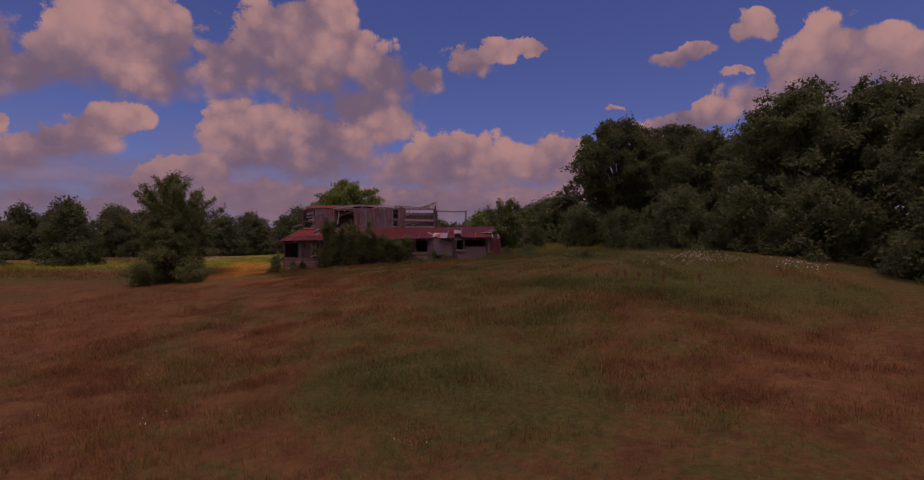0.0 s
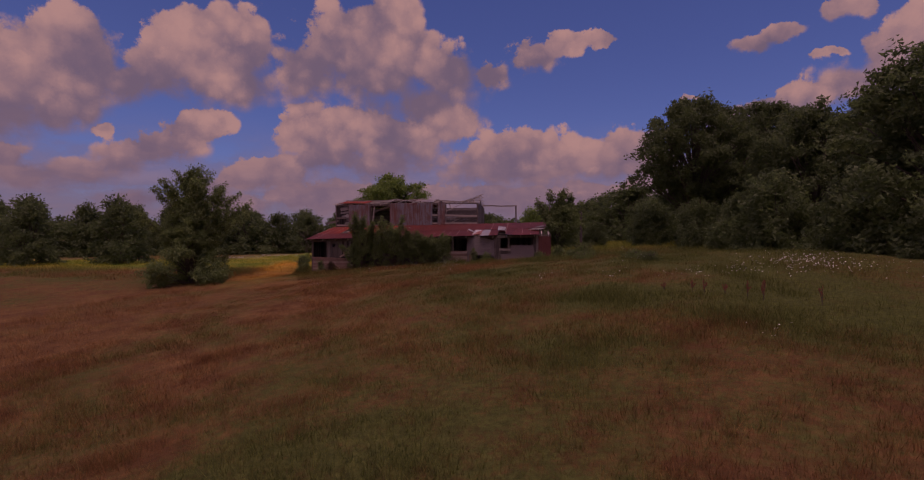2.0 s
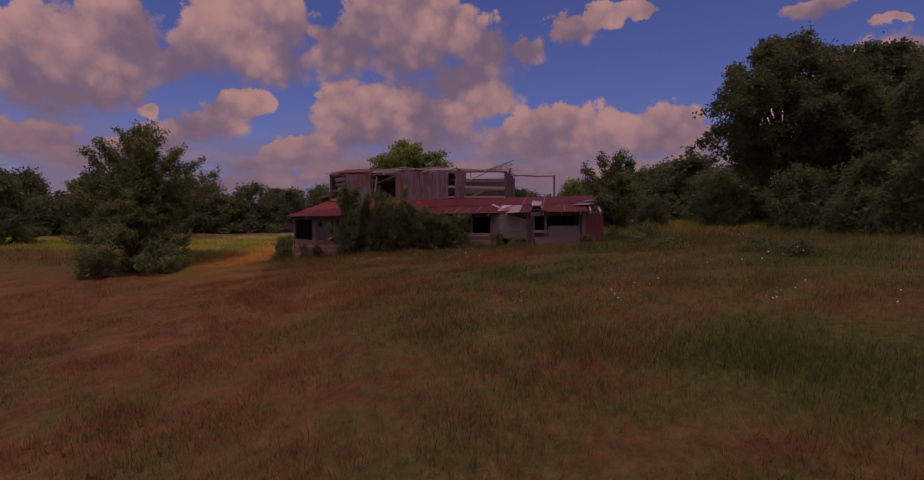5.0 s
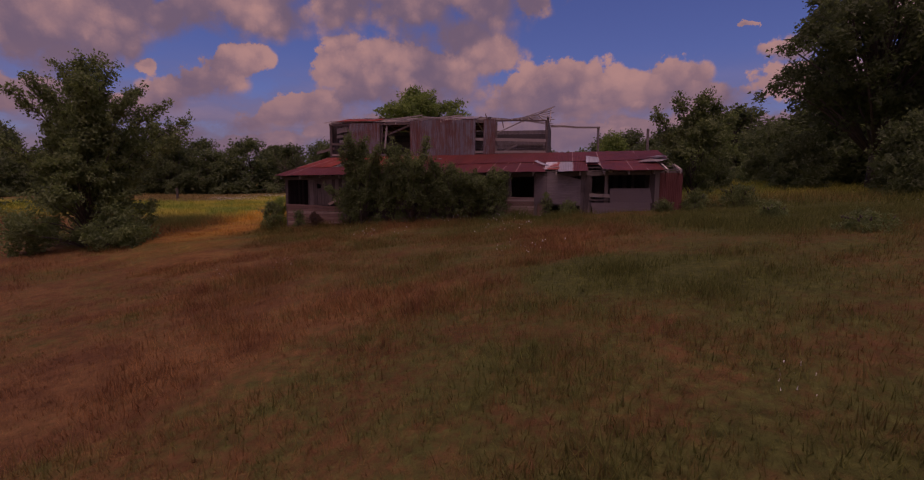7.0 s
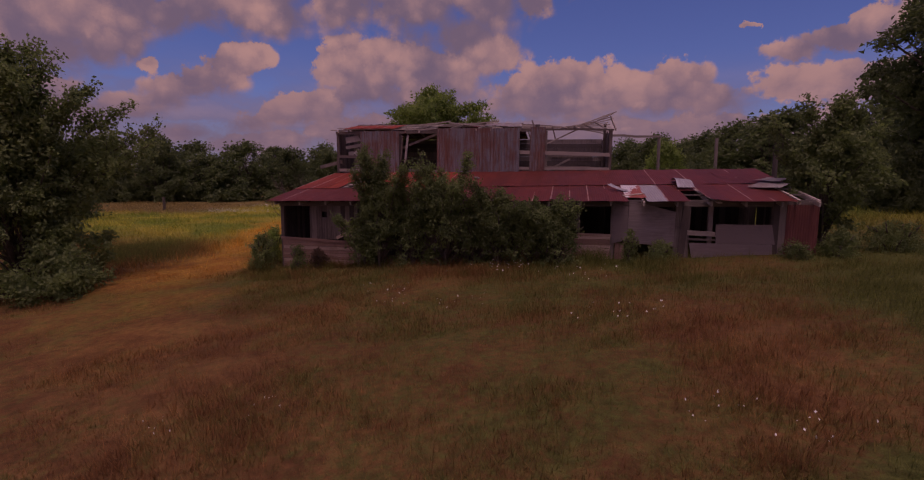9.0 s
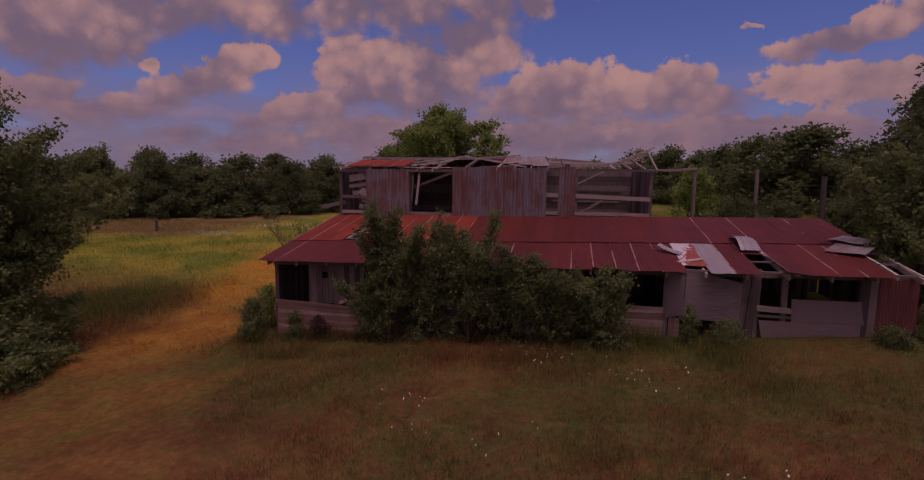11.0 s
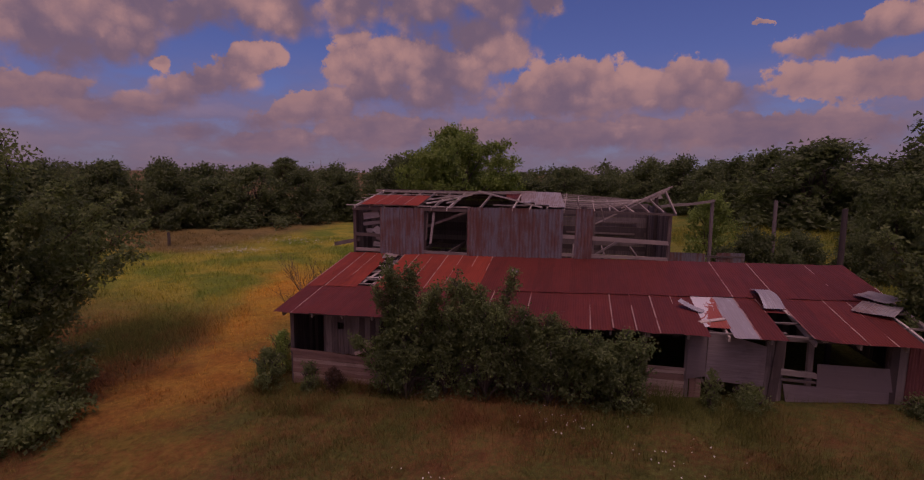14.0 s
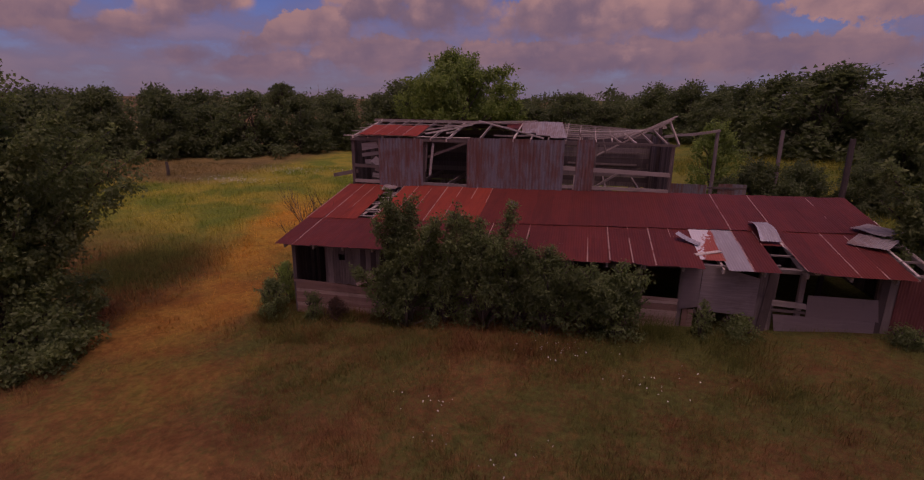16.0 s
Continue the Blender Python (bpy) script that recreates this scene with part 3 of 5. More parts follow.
def lean_to_roof():
    rnd = random.Random(3)
    roof = part("roof_frame", join(*[beam((x, 45.45, roof_z(x, 45.45) - 0.13), (x, 51.45, roof_z(x, 51.45) - 0.13), 0.06, 0.14, wobble=0.015, seed=i)
                                     for i, x in enumerate(np.arange(-16.0, 3.3, 1.07))]), M_RAFTER, barn, "weathered grey rafters")
    for i, y in enumerate((45.62, 46.5, 47.5, 48.5, 49.5, 50.5, 51.3)):
        part("purlin", beam((-16.2, y, roof_z(-16.2, y) - 0.045), (3.2, y, roof_z(3.2, y) - 0.045), 0.09, 0.045, wobble=0.01, seed=i), M_BEAM, roof)
    step = 0.649
    slope_y = Vector((0, 1, 0.175)).normalized()
    slope_x = Vector((1, 0, 0.0175)).normalized()
    count = 30
    for i in range(count):
        x = -16.29 + i * step
        xc = x + step / 2
        # lower row, from the eaves to the lap
        y0, y1 = 45.3 + rnd.uniform(-0.03, 0.03), mid_y(xc) + 0.15
        mats, label, bend, length = [M_ROOF, M_EDGE], "", None, (y1 - y0) * 1.015
        pale = rnd.random() < (0.8 if xc > -9 else 0.15)
        dent = 0.02
        skip = False
        if abs(xc + 2.335) < 0.2:
            mats, label = [M_PEEL, M_EDGE], "grey sheet with red paint peeling off"
            y0 += 0.55
            length -= 0.55
        elif abs(xc + 1.685) < 0.2:
            mats, label = [M_ZINC, M_EDGE], "bare galvanised roof sheet"
            pale = False
        elif abs(xc + 0.385) < 0.2:
            y0 += 1.75
            length -= 1.75
        elif xc > 2.35:
            skip = True
        if xc > 0.0 and xc < 0.7:
            bend = lambda s, t: 0.10 * (1 - s) * (1 - t) ** 2
        if -5.2 < xc < -4.0:
            bend = lambda s, t: 0.07 * (1 - t) ** 2 * (1 - s) ** 3
        if not skip:
            geo = sheet((x, y0, roof_z(x, y0) + 0.004 + 0.006 * (i % 2)), slope_x, slope_y, step + 0.05, length, amp=0.0035, bend=bend, steps=5, dent=dent, seed=i)
            cols = (len(geo[1])) // 5
            index = [1 if pale and (f % cols) < 2 else 0 for f in range(len(geo[1]))]
            part("roof_sheet", geo, mats, roof, label, index)
        # upper row, lapped over the lower
        y0, y1 = mid_y(xc) - 0.02 + rnd.uniform(-0.02, 0.02), 51.46
        if abs(xc + 14.02) < 0.2:
            continue
        if xc > 2.9:
            continue
        pale = rnd.random() < (0.95 if xc < -9.3 else 0.12)
        shift = 0.07 if -15.5 < xc < -15.1 else 0.0
        geo = sheet((x + shift, y0, roof_z(x, y0) + 0.030 + 0.006 * (i % 2)), slope_x, slope_y, step + 0.05 - shift, (y1 - y0) * 1.015, amp=0.0035, steps=5, dent=0.02, seed=i + 50)
        cols = (len(geo[1])) // 5
        index = [1 if (pale and (f % cols) < 2) else 0 for f in range(len(geo[1]))]
        part("roof_sheet", geo, [M_ROOF_BRIGHT if rnd.random() < (-7.0 - xc) / 3.5 else M_ROOF, M_EDGE], roof, "", index)
    # torn and curled pieces
    part("curled_sheet", sheet((-0.72, 47.15, roof_z(-0.7, 47.15) + 0.10), (1, 0.02, 0.01), (0.02, 1, 0.17), 0.60, 1.55,
                               bend=lambda s, t: 0.20 * math.sin(math.pi * min(1, t * 1.02)) * (1 - 0.4 * s), steps=10), M_ZINC, roof, "curled galvanised sheet lifted by wind")
    part("curled_sheet", sheet((-3.2, 47.15, roof_z(-3.2, 47.2) + 0.05), (0.8, -0.6, -0.08), (0.5, 0.8, 0.15), 0.78, 0.26,
                               bend=lambda s, t: 0.16 * (1 - s) ** 2, steps=5), M_ZINC, roof, "torn scrap of galvanised sheet")
    part("curled_sheet", sheet((1.69, 47.37, roof_z(1.7, 47.4) + 0.06), (0.80, -0.52, -0.06), (0.62, 0.72, 0.13), 1.0, 0.95,
                               bend=lambda s, t: 0.05 * s * s + 0.02 * t, steps=6, dent=0.03, seed=91), M_GREY_IRON, roof, "loose grey roof sheet tipped up")
    part("curled_sheet", sheet((2.22, 48.5, roof_z(2.2, 48.5) + 0.10), (0.52, -0.85, -0.10), (0.85, 0.40, 0.12), 1.05, 0.75,
                               bend=lambda s, t: 0.08 * s, steps=6, dent=0.03, seed=92), M_GREY_IRON, roof, "loose grey roof sheet tipped up")
    part("curled_sheet", sheet((-14.45, 50.6, roof_z(-14.4, 50.6) + 0.08), (1, 0.0, 0.02), (0.0, 1, 0.17), 0.66, 0.7,
                               bend=lambda s, t: 0.10 * math.sin(3 * t + s), steps=4), M_GREY_IRON, roof, "crumpled grey sheet")
    part("broken_board", beam((-2.75, 46.15, roof_z(-2.7, 46.1) + 0.02), (-2.0, 46.45, roof_z(-2, 46.4) + 0.03), 0.16, 0.03), M_RAFTER, roof)
    part("broken_board", beam((-14.3, 48.2, roof_z(-14.3, 48.2) - 0.05), (-13.9, 50.2, roof_z(-13.9, 50.2) - 0.05), 0.12, 0.03), M_RAFTER, roof)
    part("broken_board", beam((-0.1, 47.3, roof_z(0, 47.3)), (0.35, 45.6, roof_z(0.3, 45.6) - 0.12), 0.14, 0.03), M_RAFTER, roof)
    for i, y in enumerate((47.95, 48.6, 49.2, 49.9, 50.5)):
        part("lath", beam((-14.36, y, roof_z(-14.3, y) + 0.004), (-13.72, y + 0.06, roof_z(-13.7, y) + 0.004), 0.09, 0.03, wobble=0.008, seed=i), M_RAFTER, roof)
    for i, x in enumerate((2.75, 3.3)):
        part("rafter", beam((x, 45.6, roof_z(x, 45.6) - 0.1), (x, 49.5, roof_z(x, 49.5) - 0.1), 0.07, 0.13, wobble=0.02, seed=i), M_RAFTER, roof)


def boards(name, x0, x1, zlo, zhi, y, mat, parent, wide=0.19, gap=0.008, upright=True, seed=0, jag=0.03, label=""):
    """A run of single boards on the plane y."""
    rnd = random.Random(seed)
    if upright:
        n = max(1, round((x1 - x0) / wide))
        w = (x1 - x0) / n
        for i in range(n):
            xc = x0 + (i + 0.5) * w
            lo = zlo(xc) if callable(zlo) else zlo
            hi = zhi(xc) if callable(zhi) else zhi
            lean = rnd.uniform(-0.008, 0.008)
            part(name, beam((xc, y + rnd.uniform(-0.006, 0.006), lo + rnd.uniform(-jag, jag)), (xc + lean, y, hi + rnd.uniform(-jag, jag)), 0.024, w - gap, up=(1, 0, 0)), mat, parent, label)
    else:
        n = max(1, round((zhi - zlo) / wide))
        w = (zhi - zlo) / n
        for i in range(n):
            zc = zlo + (i + 0.5) * w
            tilt = rnd.uniform(-0.006, 0.006)
            part(name, beam((x0 + rnd.uniform(0, jag), y - 0.008 * (i % 2), zc + tilt), (x1 - rnd.uniform(0, jag), y - 0.008 * (i % 2), zc - tilt), 0.024, w - gap), mat, parent, label)


def lean_to_walls():
    rnd = random.Random(11)
    wall = part("wall_frame", beam((-16.1, FRONT, 1.96), (3.4, FRONT, 2.33), 0.09, 0.16, wobble=0.012), M_BEAM, barn, "long weathered eaves beam")
    eave = lambda x: roof_z(x, FRONT) - 0.12
    foot = lambda x: float(land(x, FRONT)) - 0.15
    # posts along the front
    for i, x in enumerate((-16.0, -14.72, -12.84, -10.9, -8.9, -6.8, -4.25, -3.05, -0.9, -0.55, 0.2, 2.15, 3.38)):
        part("post", beam((x, FRONT + 0.05, foot(x)), (x + rnd.uniform(-0.03, 0.03), FRONT + 0.05, eave(x)), 0.13, 0.14, up=(1, 0, 0), wobble=0.006, seed=i), M_BOARD, wall)
    # left bay: low clapboards, an open window, an upright board panel with a small hole
    boards("clapboard", -16.0, -12.88, -0.75, 0.55, FRONT - 0.04, M_SIDING, wall, 0.13, 0.01, False, 1)
    part("rail", beam((-16.05, FRONT - 0.06, 0.60), (-12.8, FRONT - 0.06, 0.50), 0.06, 0.09, wobble=0.01), M_SIDING, wall)
    boards("board", -14.7, -14.27, 0.6, eave, FRONT - 0.02, M_BOARD, wall, 0.2, seed=2)
    boards("board", -14.03, -12.88, 0.62, eave, FRONT - 0.02, M_BOARD, wall, 0.2, seed=3)
    part("board", beam((-14.15, FRONT - 0.02, 0.6), (-14.15, FRONT - 0.02, 1.48), 0.024, 0.22, up=(1, 0, 0)), M_BOARD, wall)
    part("board", beam((-14.15, FRONT - 0.02, 1.70), (-14.15, FRONT - 0.02, 1.95), 0.024, 0.22, up=(1, 0, 0)), M_BOARD, wall)
    part("plank", beam((-13.3, FRONT - 0.10, 1.02), (-12.1, FRONT - 0.12, 0.93), 0.05, 0.2, wobble=0.01), M_SIDING, wall)
    part("plank", beam((-13.35, FRONT - 0.14, 0.80), (-11.9, FRONT - 0.14, 0.70), 0.3, 0.04, wobble=0.01), M_SIDING, wall)
    part("broken_board", beam((-13.6, FRONT - 0.12, 0.66), (-13.2, FRONT - 0.12, 0.86), 0.03, 0.12), M_SIDING, wall)
    boards("clapboard", -12.8, -10.95, -0.7, 0.05, FRONT - 0.04, M_SIDING, wall, 0.13, 0.01, False, 4)
    # middle bays behind the shrubs
    boards("board", -12.0, -10.9, 0.0, eave, FRONT - 0.02, M_BOARD, wall, 0.2, seed=5)
    boards("board", -10.8, -8.9, -0.6, 0.95, FRONT - 0.02, M_BOARD, wall, 0.2, seed=6)
    boards("board", -8.85, -6.85, -0.5, eave, FRONT - 0.02, M_BOARD, wall, 0.2, seed=7)
    boards("board", -6.75, -5.2, -0.4, 1.0, FRONT - 0.02, M_BOARD, wall, 0.2, seed=8)
    boards("clapboard", -5.2, -3.1, 0.1, 1.15, FRONT - 0.04, M_SIDING, wall, 0.105, 0.008, False, 9)
    # plywood over the next bay
    part("plywood_panel", beam((-2.80, FRONT - 0.05, 0.88), (-2.80, FRONT - 0.05, 2.20), 0.02, 0.52, up=(1, 0, 0)), M_PLY, wall, "grey weathered plywood panel")
    part("plywood_panel", beam((-1.76, FRONT - 0.065, 0.82), (-1.74, FRONT - 0.06, 2.18), 0.02, 1.56, up=(1, 0, 0)), M_PLY, wall, "grey weathered plywood panel")
    boards("board", -2.95, -2.62, -0.1, 0.86, FRONT, M_SIDING, wall, 0.17, seed=10)
    boards("board", -0.97, -0.55, 0.1, eave, FRONT - 0.05, M_BOARD, wall, 0.21, seed=11)
    part("board", beam((-0.78, FRONT - 0.09, 0.15), (-0.62, FRONT - 0.09, 2.2), 0.024, 0.24, up=(1, 0, 0)), M_BOARD, wall)
    # broken window and the grey sheet below it
    part("rail", beam((-0.55, FRONT - 0.04, 1.28), (0.35, FRONT - 0.04, 1.25), 0.08, 0.16, wobble=0.012), M_BEAM, wall)
    part("rail", beam((-0.55, FRONT - 0.05, 1.06), (0.35, FRONT - 0.05, 1.05), 0.07, 0.07), M_BEAM, wall)
    part("plywood_panel", beam((-0.42, FRONT - 0.06, 0.64), (2.16, FRONT - 0.06, 0.66), 0.02, 0.58), M_PLY, wall, "grey weathered plywood panel")
    part("plywood_panel", beam((0.36, FRONT - 0.062, 1.27), (2.16, FRONT - 0.062, 1.29), 0.02, 0.66), M_PLY, wall, "grey weathered plywood panel")
    boards("board", 2.10, 2.52, 0.35, eave, FRONT - 0.04, M_BOARD, wall, 0.2, seed=12)
    for i in range(2):
        x = 2.5 + i * 0.47
        part("wall_sheet", sheet((x, FRONT - 0.07, 0.45), (1, 0, 0), (0, 0, 1), 0.5, 1.86, steps=3, dent=0.03, seed=80 + i), M_WALL_RED, wall, "faded red upright wall sheet")
    # ends and the wall towards the upper barn
    for x, sgn in ((-16.08, 1), (3.45, -1)):
        for j in range(26):
            y = FRONT + 0.14 + j * 0.21
            part("board", beam((x, y, float(land(x, y)) - 0.15), (x, y, roof_z(x, y) - 0.14 + rnd.uniform(-0.03, 0.02)), 0.185, 0.024, up=(1, 0, 0)), M_BOARD, wall)
    boards("board", -2.7, 3.4, -0.1, lambda x: roof_z(x, 51.4) - 0.1, BACK, M_DARKBOARD, wall, 0.24, gap=0.0, seed=14)
    boards("board", -16.0, -2.7, -0.7, 3.1, BACK, M_DARKBOARD, wall, 0.26, gap=0.0, seed=15)
    for i, x in enumerate((-13.5, -10.5, -7.5, -4.5, -1.0, 1.8)):
        part("post", beam((x, 48.7, float(land(x, 48.7)) - 0.1), (x, 48.7, roof_z(x, 48.7) - 0.2), 0.13, 0.13, up=(1, 0, 0)), M_BOARD, wall)


def loft():
    rnd = random.Random(21)
    lo = lambda x: roof_z(x, BACK) - 0.25
    frame_part = part("loft_frame", beam((-16.15, BACK - 0.02, 5.22), (-6.4, BACK - 0.02, 5.28), 0.10, 0.14, wobble=0.015), M_BEAM, barn, "weathered top beam of the upper barn")
    for i, (x, y) in enumerate(((-16.05, BACK), (-14.8, BACK), (-12.85, BACK), (-10.88, BACK), (-7.0, BACK), (-5.75, BACK), (-2.85, BACK),
                                (-16.05, LOFT_BACK), (-12.8, LOFT_BACK), (-9.5, LOFT_BACK), (-6.0, LOFT_BACK), (-2.85, LOFT_BACK),
                                (-16.05, RIDGE), (-2.85, RIDGE), (-9.5, RIDGE))):
        top = 5.86 if y == RIDGE else 5.24
        part("post", beam((x, y + 0.06, float(land(x, y)) - 0.1), (x + rnd.uniform(-0.04, 0.04), y + 0.06, top), 0.14, 0.14, up=(1, 0, 0), wobble=0.01, seed=i), M_BOARD, frame_part)
    # front: iron sheets
    for x0, n in ((-14.83, 3), (-10.9, 6)):
        for i in range(n):
            x = x0 + i * 0.655
            part("wall_sheet", sheet((x, BACK - 0.13 - 0.006 * (i % 2), lo(x)), (1, 0, 0), (0, 0, 1), 0.70, 5.30 + (x + 14.8) * 0.014 - lo(x) + rnd.uniform(-0.03, 0.03), amp=0.020, pitch=0.13, steps=3, dent=0.025, seed=100 + i + int(x0)), M_WALL_IRON, frame_part)
    part("wall_sheet", sheet((-6.46, BACK - 0.13, lo(-6.4)), (1, 0, 0), (0.012, 0, 1), 0.70, 5.42 - lo(-6.4), amp=0.020, pitch=0.13, steps=3, dent=0.025, seed=131), M_WALL_IRON, frame_part)
    # rails of the open bays
    part("rail", beam((-16.0, BACK - 0.05, 4.06), (-14.8, BACK - 0.05, 4.03), 0.05, 0.13), M_BEAM, frame_part)
    part("rail", beam((-16.0, BACK - 0.05, 3.38), (-14.8, BACK - 0.05, 3.38), 0.05, 0.14), M_BEAM, frame_part)
    part("rail", beam((-12.85, BACK - 0.05, 3.38), (-10.85, BACK - 0.05, 3.36), 0.06, 0.12), M_PALEBOARD, frame_part)
    part("rail", beam((-7.1, BACK - 0.05, 4.28), (-2.85, BACK - 0.06, 4.16), 0.05, 0.16, wobble=0.012), M_BEAM, frame_part)
    part("rail", beam((-7.1, BACK - 0.05, 3.52), (-2.85, BACK - 0.06, 3.52), 0.05, 0.13, wobble=0.012), M_BEAM, frame_part)
    part("brace", beam((-12.7, BACK + 0.1, 4.5), (-11.0, BACK + 0.25, 5.15), 0.05, 0.11), M_BEAM, frame_part)
    part("brace", beam((-12.55, BACK - 0.02, 3.75), (-12.4, BACK, 5.1), 0.03, 0.10, up=(1, 0, 0)), M_PALEBOARD, frame_part)
    part("brace", beam((-12.75, BACK - 0.02, 3.9), (-12.68, BACK, 5.1), 0.03, 0.06, up=(1, 0, 0)), M_BOARD, frame_part)
    part("brace", beam((-5.9, BACK + 0.4, 3.3), (-4.6, BACK + 1.4, 4.0), 0.04, 0.09), M_BOARD, frame_part)
    # pale boards that hang inside the corner bay
    for i, (xa, za, xb, zb, w) in enumerate(((-15.7, 4.85, -14.95, 4.98, 0.30), (-15.72, 4.50, -14.9, 4.62, 0.16), (-15.2, 4.35, -14.9, 4.12, 0.34),
                                             (-15.6, 4.2, -15.3, 4.22, 0.2), (-15.15, 3.92, -14.9, 3.85, 0.2), (-15.3, 3.62, -14.9, 3.58, 0.2))):
        part("broken_board", beam((xa, BACK + 0.10 + 0.03 * i, za), (xb, BACK + 0.08 + 0.03 * i, zb), 0.025, w), M_PALEBOARD, frame_part)
    # back wall in runs with gaps that show the field
    boards("board", -16.0, -2.8, 2.55, 5.30, LOFT_BACK, M_DARKBOARD, frame_part, 0.25, 0.004, False, 31, 0.02)
    boards("board", -16.0, -4.5, 0.0, 2.52, LOFT_BACK, M_DARKBOARD, frame_part, 0.26, 0.006, True, 33)
    boards("board", -3.7, -2.8, 0.2, 2.52, LOFT_BACK, M_DARKBOARD, frame_part, 0.26, 0.006, True, 35)
    boards("board", -4.5, -3.7, 0.2, 2.1, LOFT_BACK, M_DARKBOARD, frame_part, 0.26, 0.006, True, 37)
    part("rail", beam((-5.7, LOFT_BACK - 0.08, 4.32), (-3.3, LOFT_BACK - 0.08, 4.30), 0.05, 0.08), M_BOARD, frame_part)
    part("rail", beam((-6.9, LOFT_BACK - 0.08, 3.72), (-3.4, LOFT_BACK - 0.08, 3.70), 0.05, 0.09), M_BOARD, frame_part)
    # gable ends
    for x in (-16.12, -2.78):
        for j in range(27):
            y = BACK + 0.16 + j * 0.25
            top = 5.25 + max(0.0, (0.58 if x < -9 else 0.2) * (1 - abs(y - RIDGE) / 3.4))
            part("board", beam((x, y, float(land(x, y)) - 0.1), (x, y, top + rnd.uniform(-0.12, 0.02)), 0.235, 0.025, up=(1, 0, 0)), M_DARKBOARD, frame_part)
    # loft floor joists
    for i in range(9):
        x = -15.2 + i * 1.45
        part("joist", beam((x, BACK + 0.1, 3.0), (x, LOFT_BACK - 0.1, 3.0), 0.07, 0.16), M_DARKBOARD, frame_part)
    for i in range(14):
        part("roof_sheet", sheet((-16.3 + i * 0.655, RIDGE + 0.05, 5.95 - 0.06 * (i > 13)), (1, 0, 0), (0, 1, -0.165), 0.70, 3.6, steps=3, dent=0.03, seed=220 + i), M_ROOF, frame_part)
    part("brace", beam((-17.2, BACK + 0.3, 3.52), (-15.9, BACK + 0.1, 3.80), 0.10, 0.17), M_BEAM, frame_part, "plank jutting out past the corner")

    # roof timbers: rafters, purlins and what iron is left
    timbers = part("loft_roof_frame", beam((-16.4, RIDGE, 5.88), (-7.2, RIDGE, 5.84), 0.05, 0.13, wobble=0.015), M_RAFTER, barn, "sagging ridge of the upper barn")
    slope = (5.86 - 5.30) / (RIDGE - BACK)
    for i in range(14):
        x = -16.0 + i * 0.70
        if 6 < i < 10 and i % 2:
            continue
        drop = 0.06 if i in (5, 6) else 0.0
        part("rafter", beam((x, BACK - 0.15, 5.30 - drop), (x + 0.02, RIDGE, 5.84 - drop), 0.05, 0.11, wobble=0.01, seed=i), M_RAFTER, timbers)
        part("rafter", beam((x, RIDGE, 5.84 - drop), (x, LOFT_BACK + 0.15, 5.28), 0.05, 0.11, wobble=0.01, seed=i + 40), M_RAFTER, timbers)
    for i in range(5):
        y = BACK - 0.05 + i * 0.75
        z = 5.37 + (y - BACK) * slope
        x1 = (-10.8, -12.6, -12.1, -11.4, -9.2)[i]
        part("purlin", beam((-16.45 + 0.05 * i, y, z), (x1, y, z + 0.02), 0.09, 0.03, wobble=0.02, seed=i), M_RAFTER, timbers)
        part("purlin", beam((-16.4, LOFT_BACK + 0.1 - i * 0.75, 5.37 + i * 0.75 * slope), (-6.9, LOFT_BACK + 0.1 - i * 0.75, 5.33 + i * 0.75 * slope), 0.09, 0.03, wobble=0.02, seed=i + 9), M_RAFTER, timbers)
    for i in range(4):
        x = -15.75 + i * 0.665
        geo = sheet((x, BACK - 0.18, 5.41), (1, 0, 0), (0, 1, slope), 0.70, 1.9 + 0.1 * (i % 2), steps=4, dent=0.02, seed=160 + i)
        cols = len(geo[1]) // 4
        part("roof_sheet", geo, [M_ROOF_BRIGHT, M_EDGE], timbers, "", [1 if f % cols < 2 else 0 for f in range(len(geo[1]))])
    # sheets still lying on the ridge
    for i in range(3):
        part("roof_sheet", sheet((-8.75 + i * 0.62, BACK + 0.05 + 0.75 * (2 - i) * 0.5, 5.46 + 0.06 * (2 - i)), (1, 0, 0.0), (-0.1, 1, slope * 0.9), 0.66, 3.3 - 0.37 * (2 - i), steps=4, dent=0.02, seed=170 + i),
             M_GREY_IRON, timbers, "grey galvanised roof sheet")
    part("roof_sheet", sheet((-9.6, BACK + 2.2, 5.66), (1, 0, 0), (-0.1, 1, slope), 0.8, 1.15, steps=4, seed=180), M_ROOF, timbers)
    # fallen timbers in the broken middle
    for i, (a, b) in enumerate((((-13.2, BACK + 1.1, 5.55), (-10.7, BACK + 1.9, 5.92)), ((-12.9, BACK + 0.5, 5.45), (-11.2, BACK + 2.4, 5.80)),
                                ((-11.0, RIDGE - 0.5, 5.95), (-7.8, BACK + 0.2, 5.42)), ((-10.4, RIDGE, 5.9), (-8.3, RIDGE - 0.6, 5.98)),
                                ((-11.9, BACK + 0.3, 5.50), (-11.5, BACK + 1.2, 5.62)), ((-10.0, BACK + 1.2, 5.4), (-7.2, BACK + 0.4, 5.5)))):
        part("fallen_rafter", beam(a, b, 0.04, 0.065, wobble=0.015, seed=i), M_RAFTER, timbers)
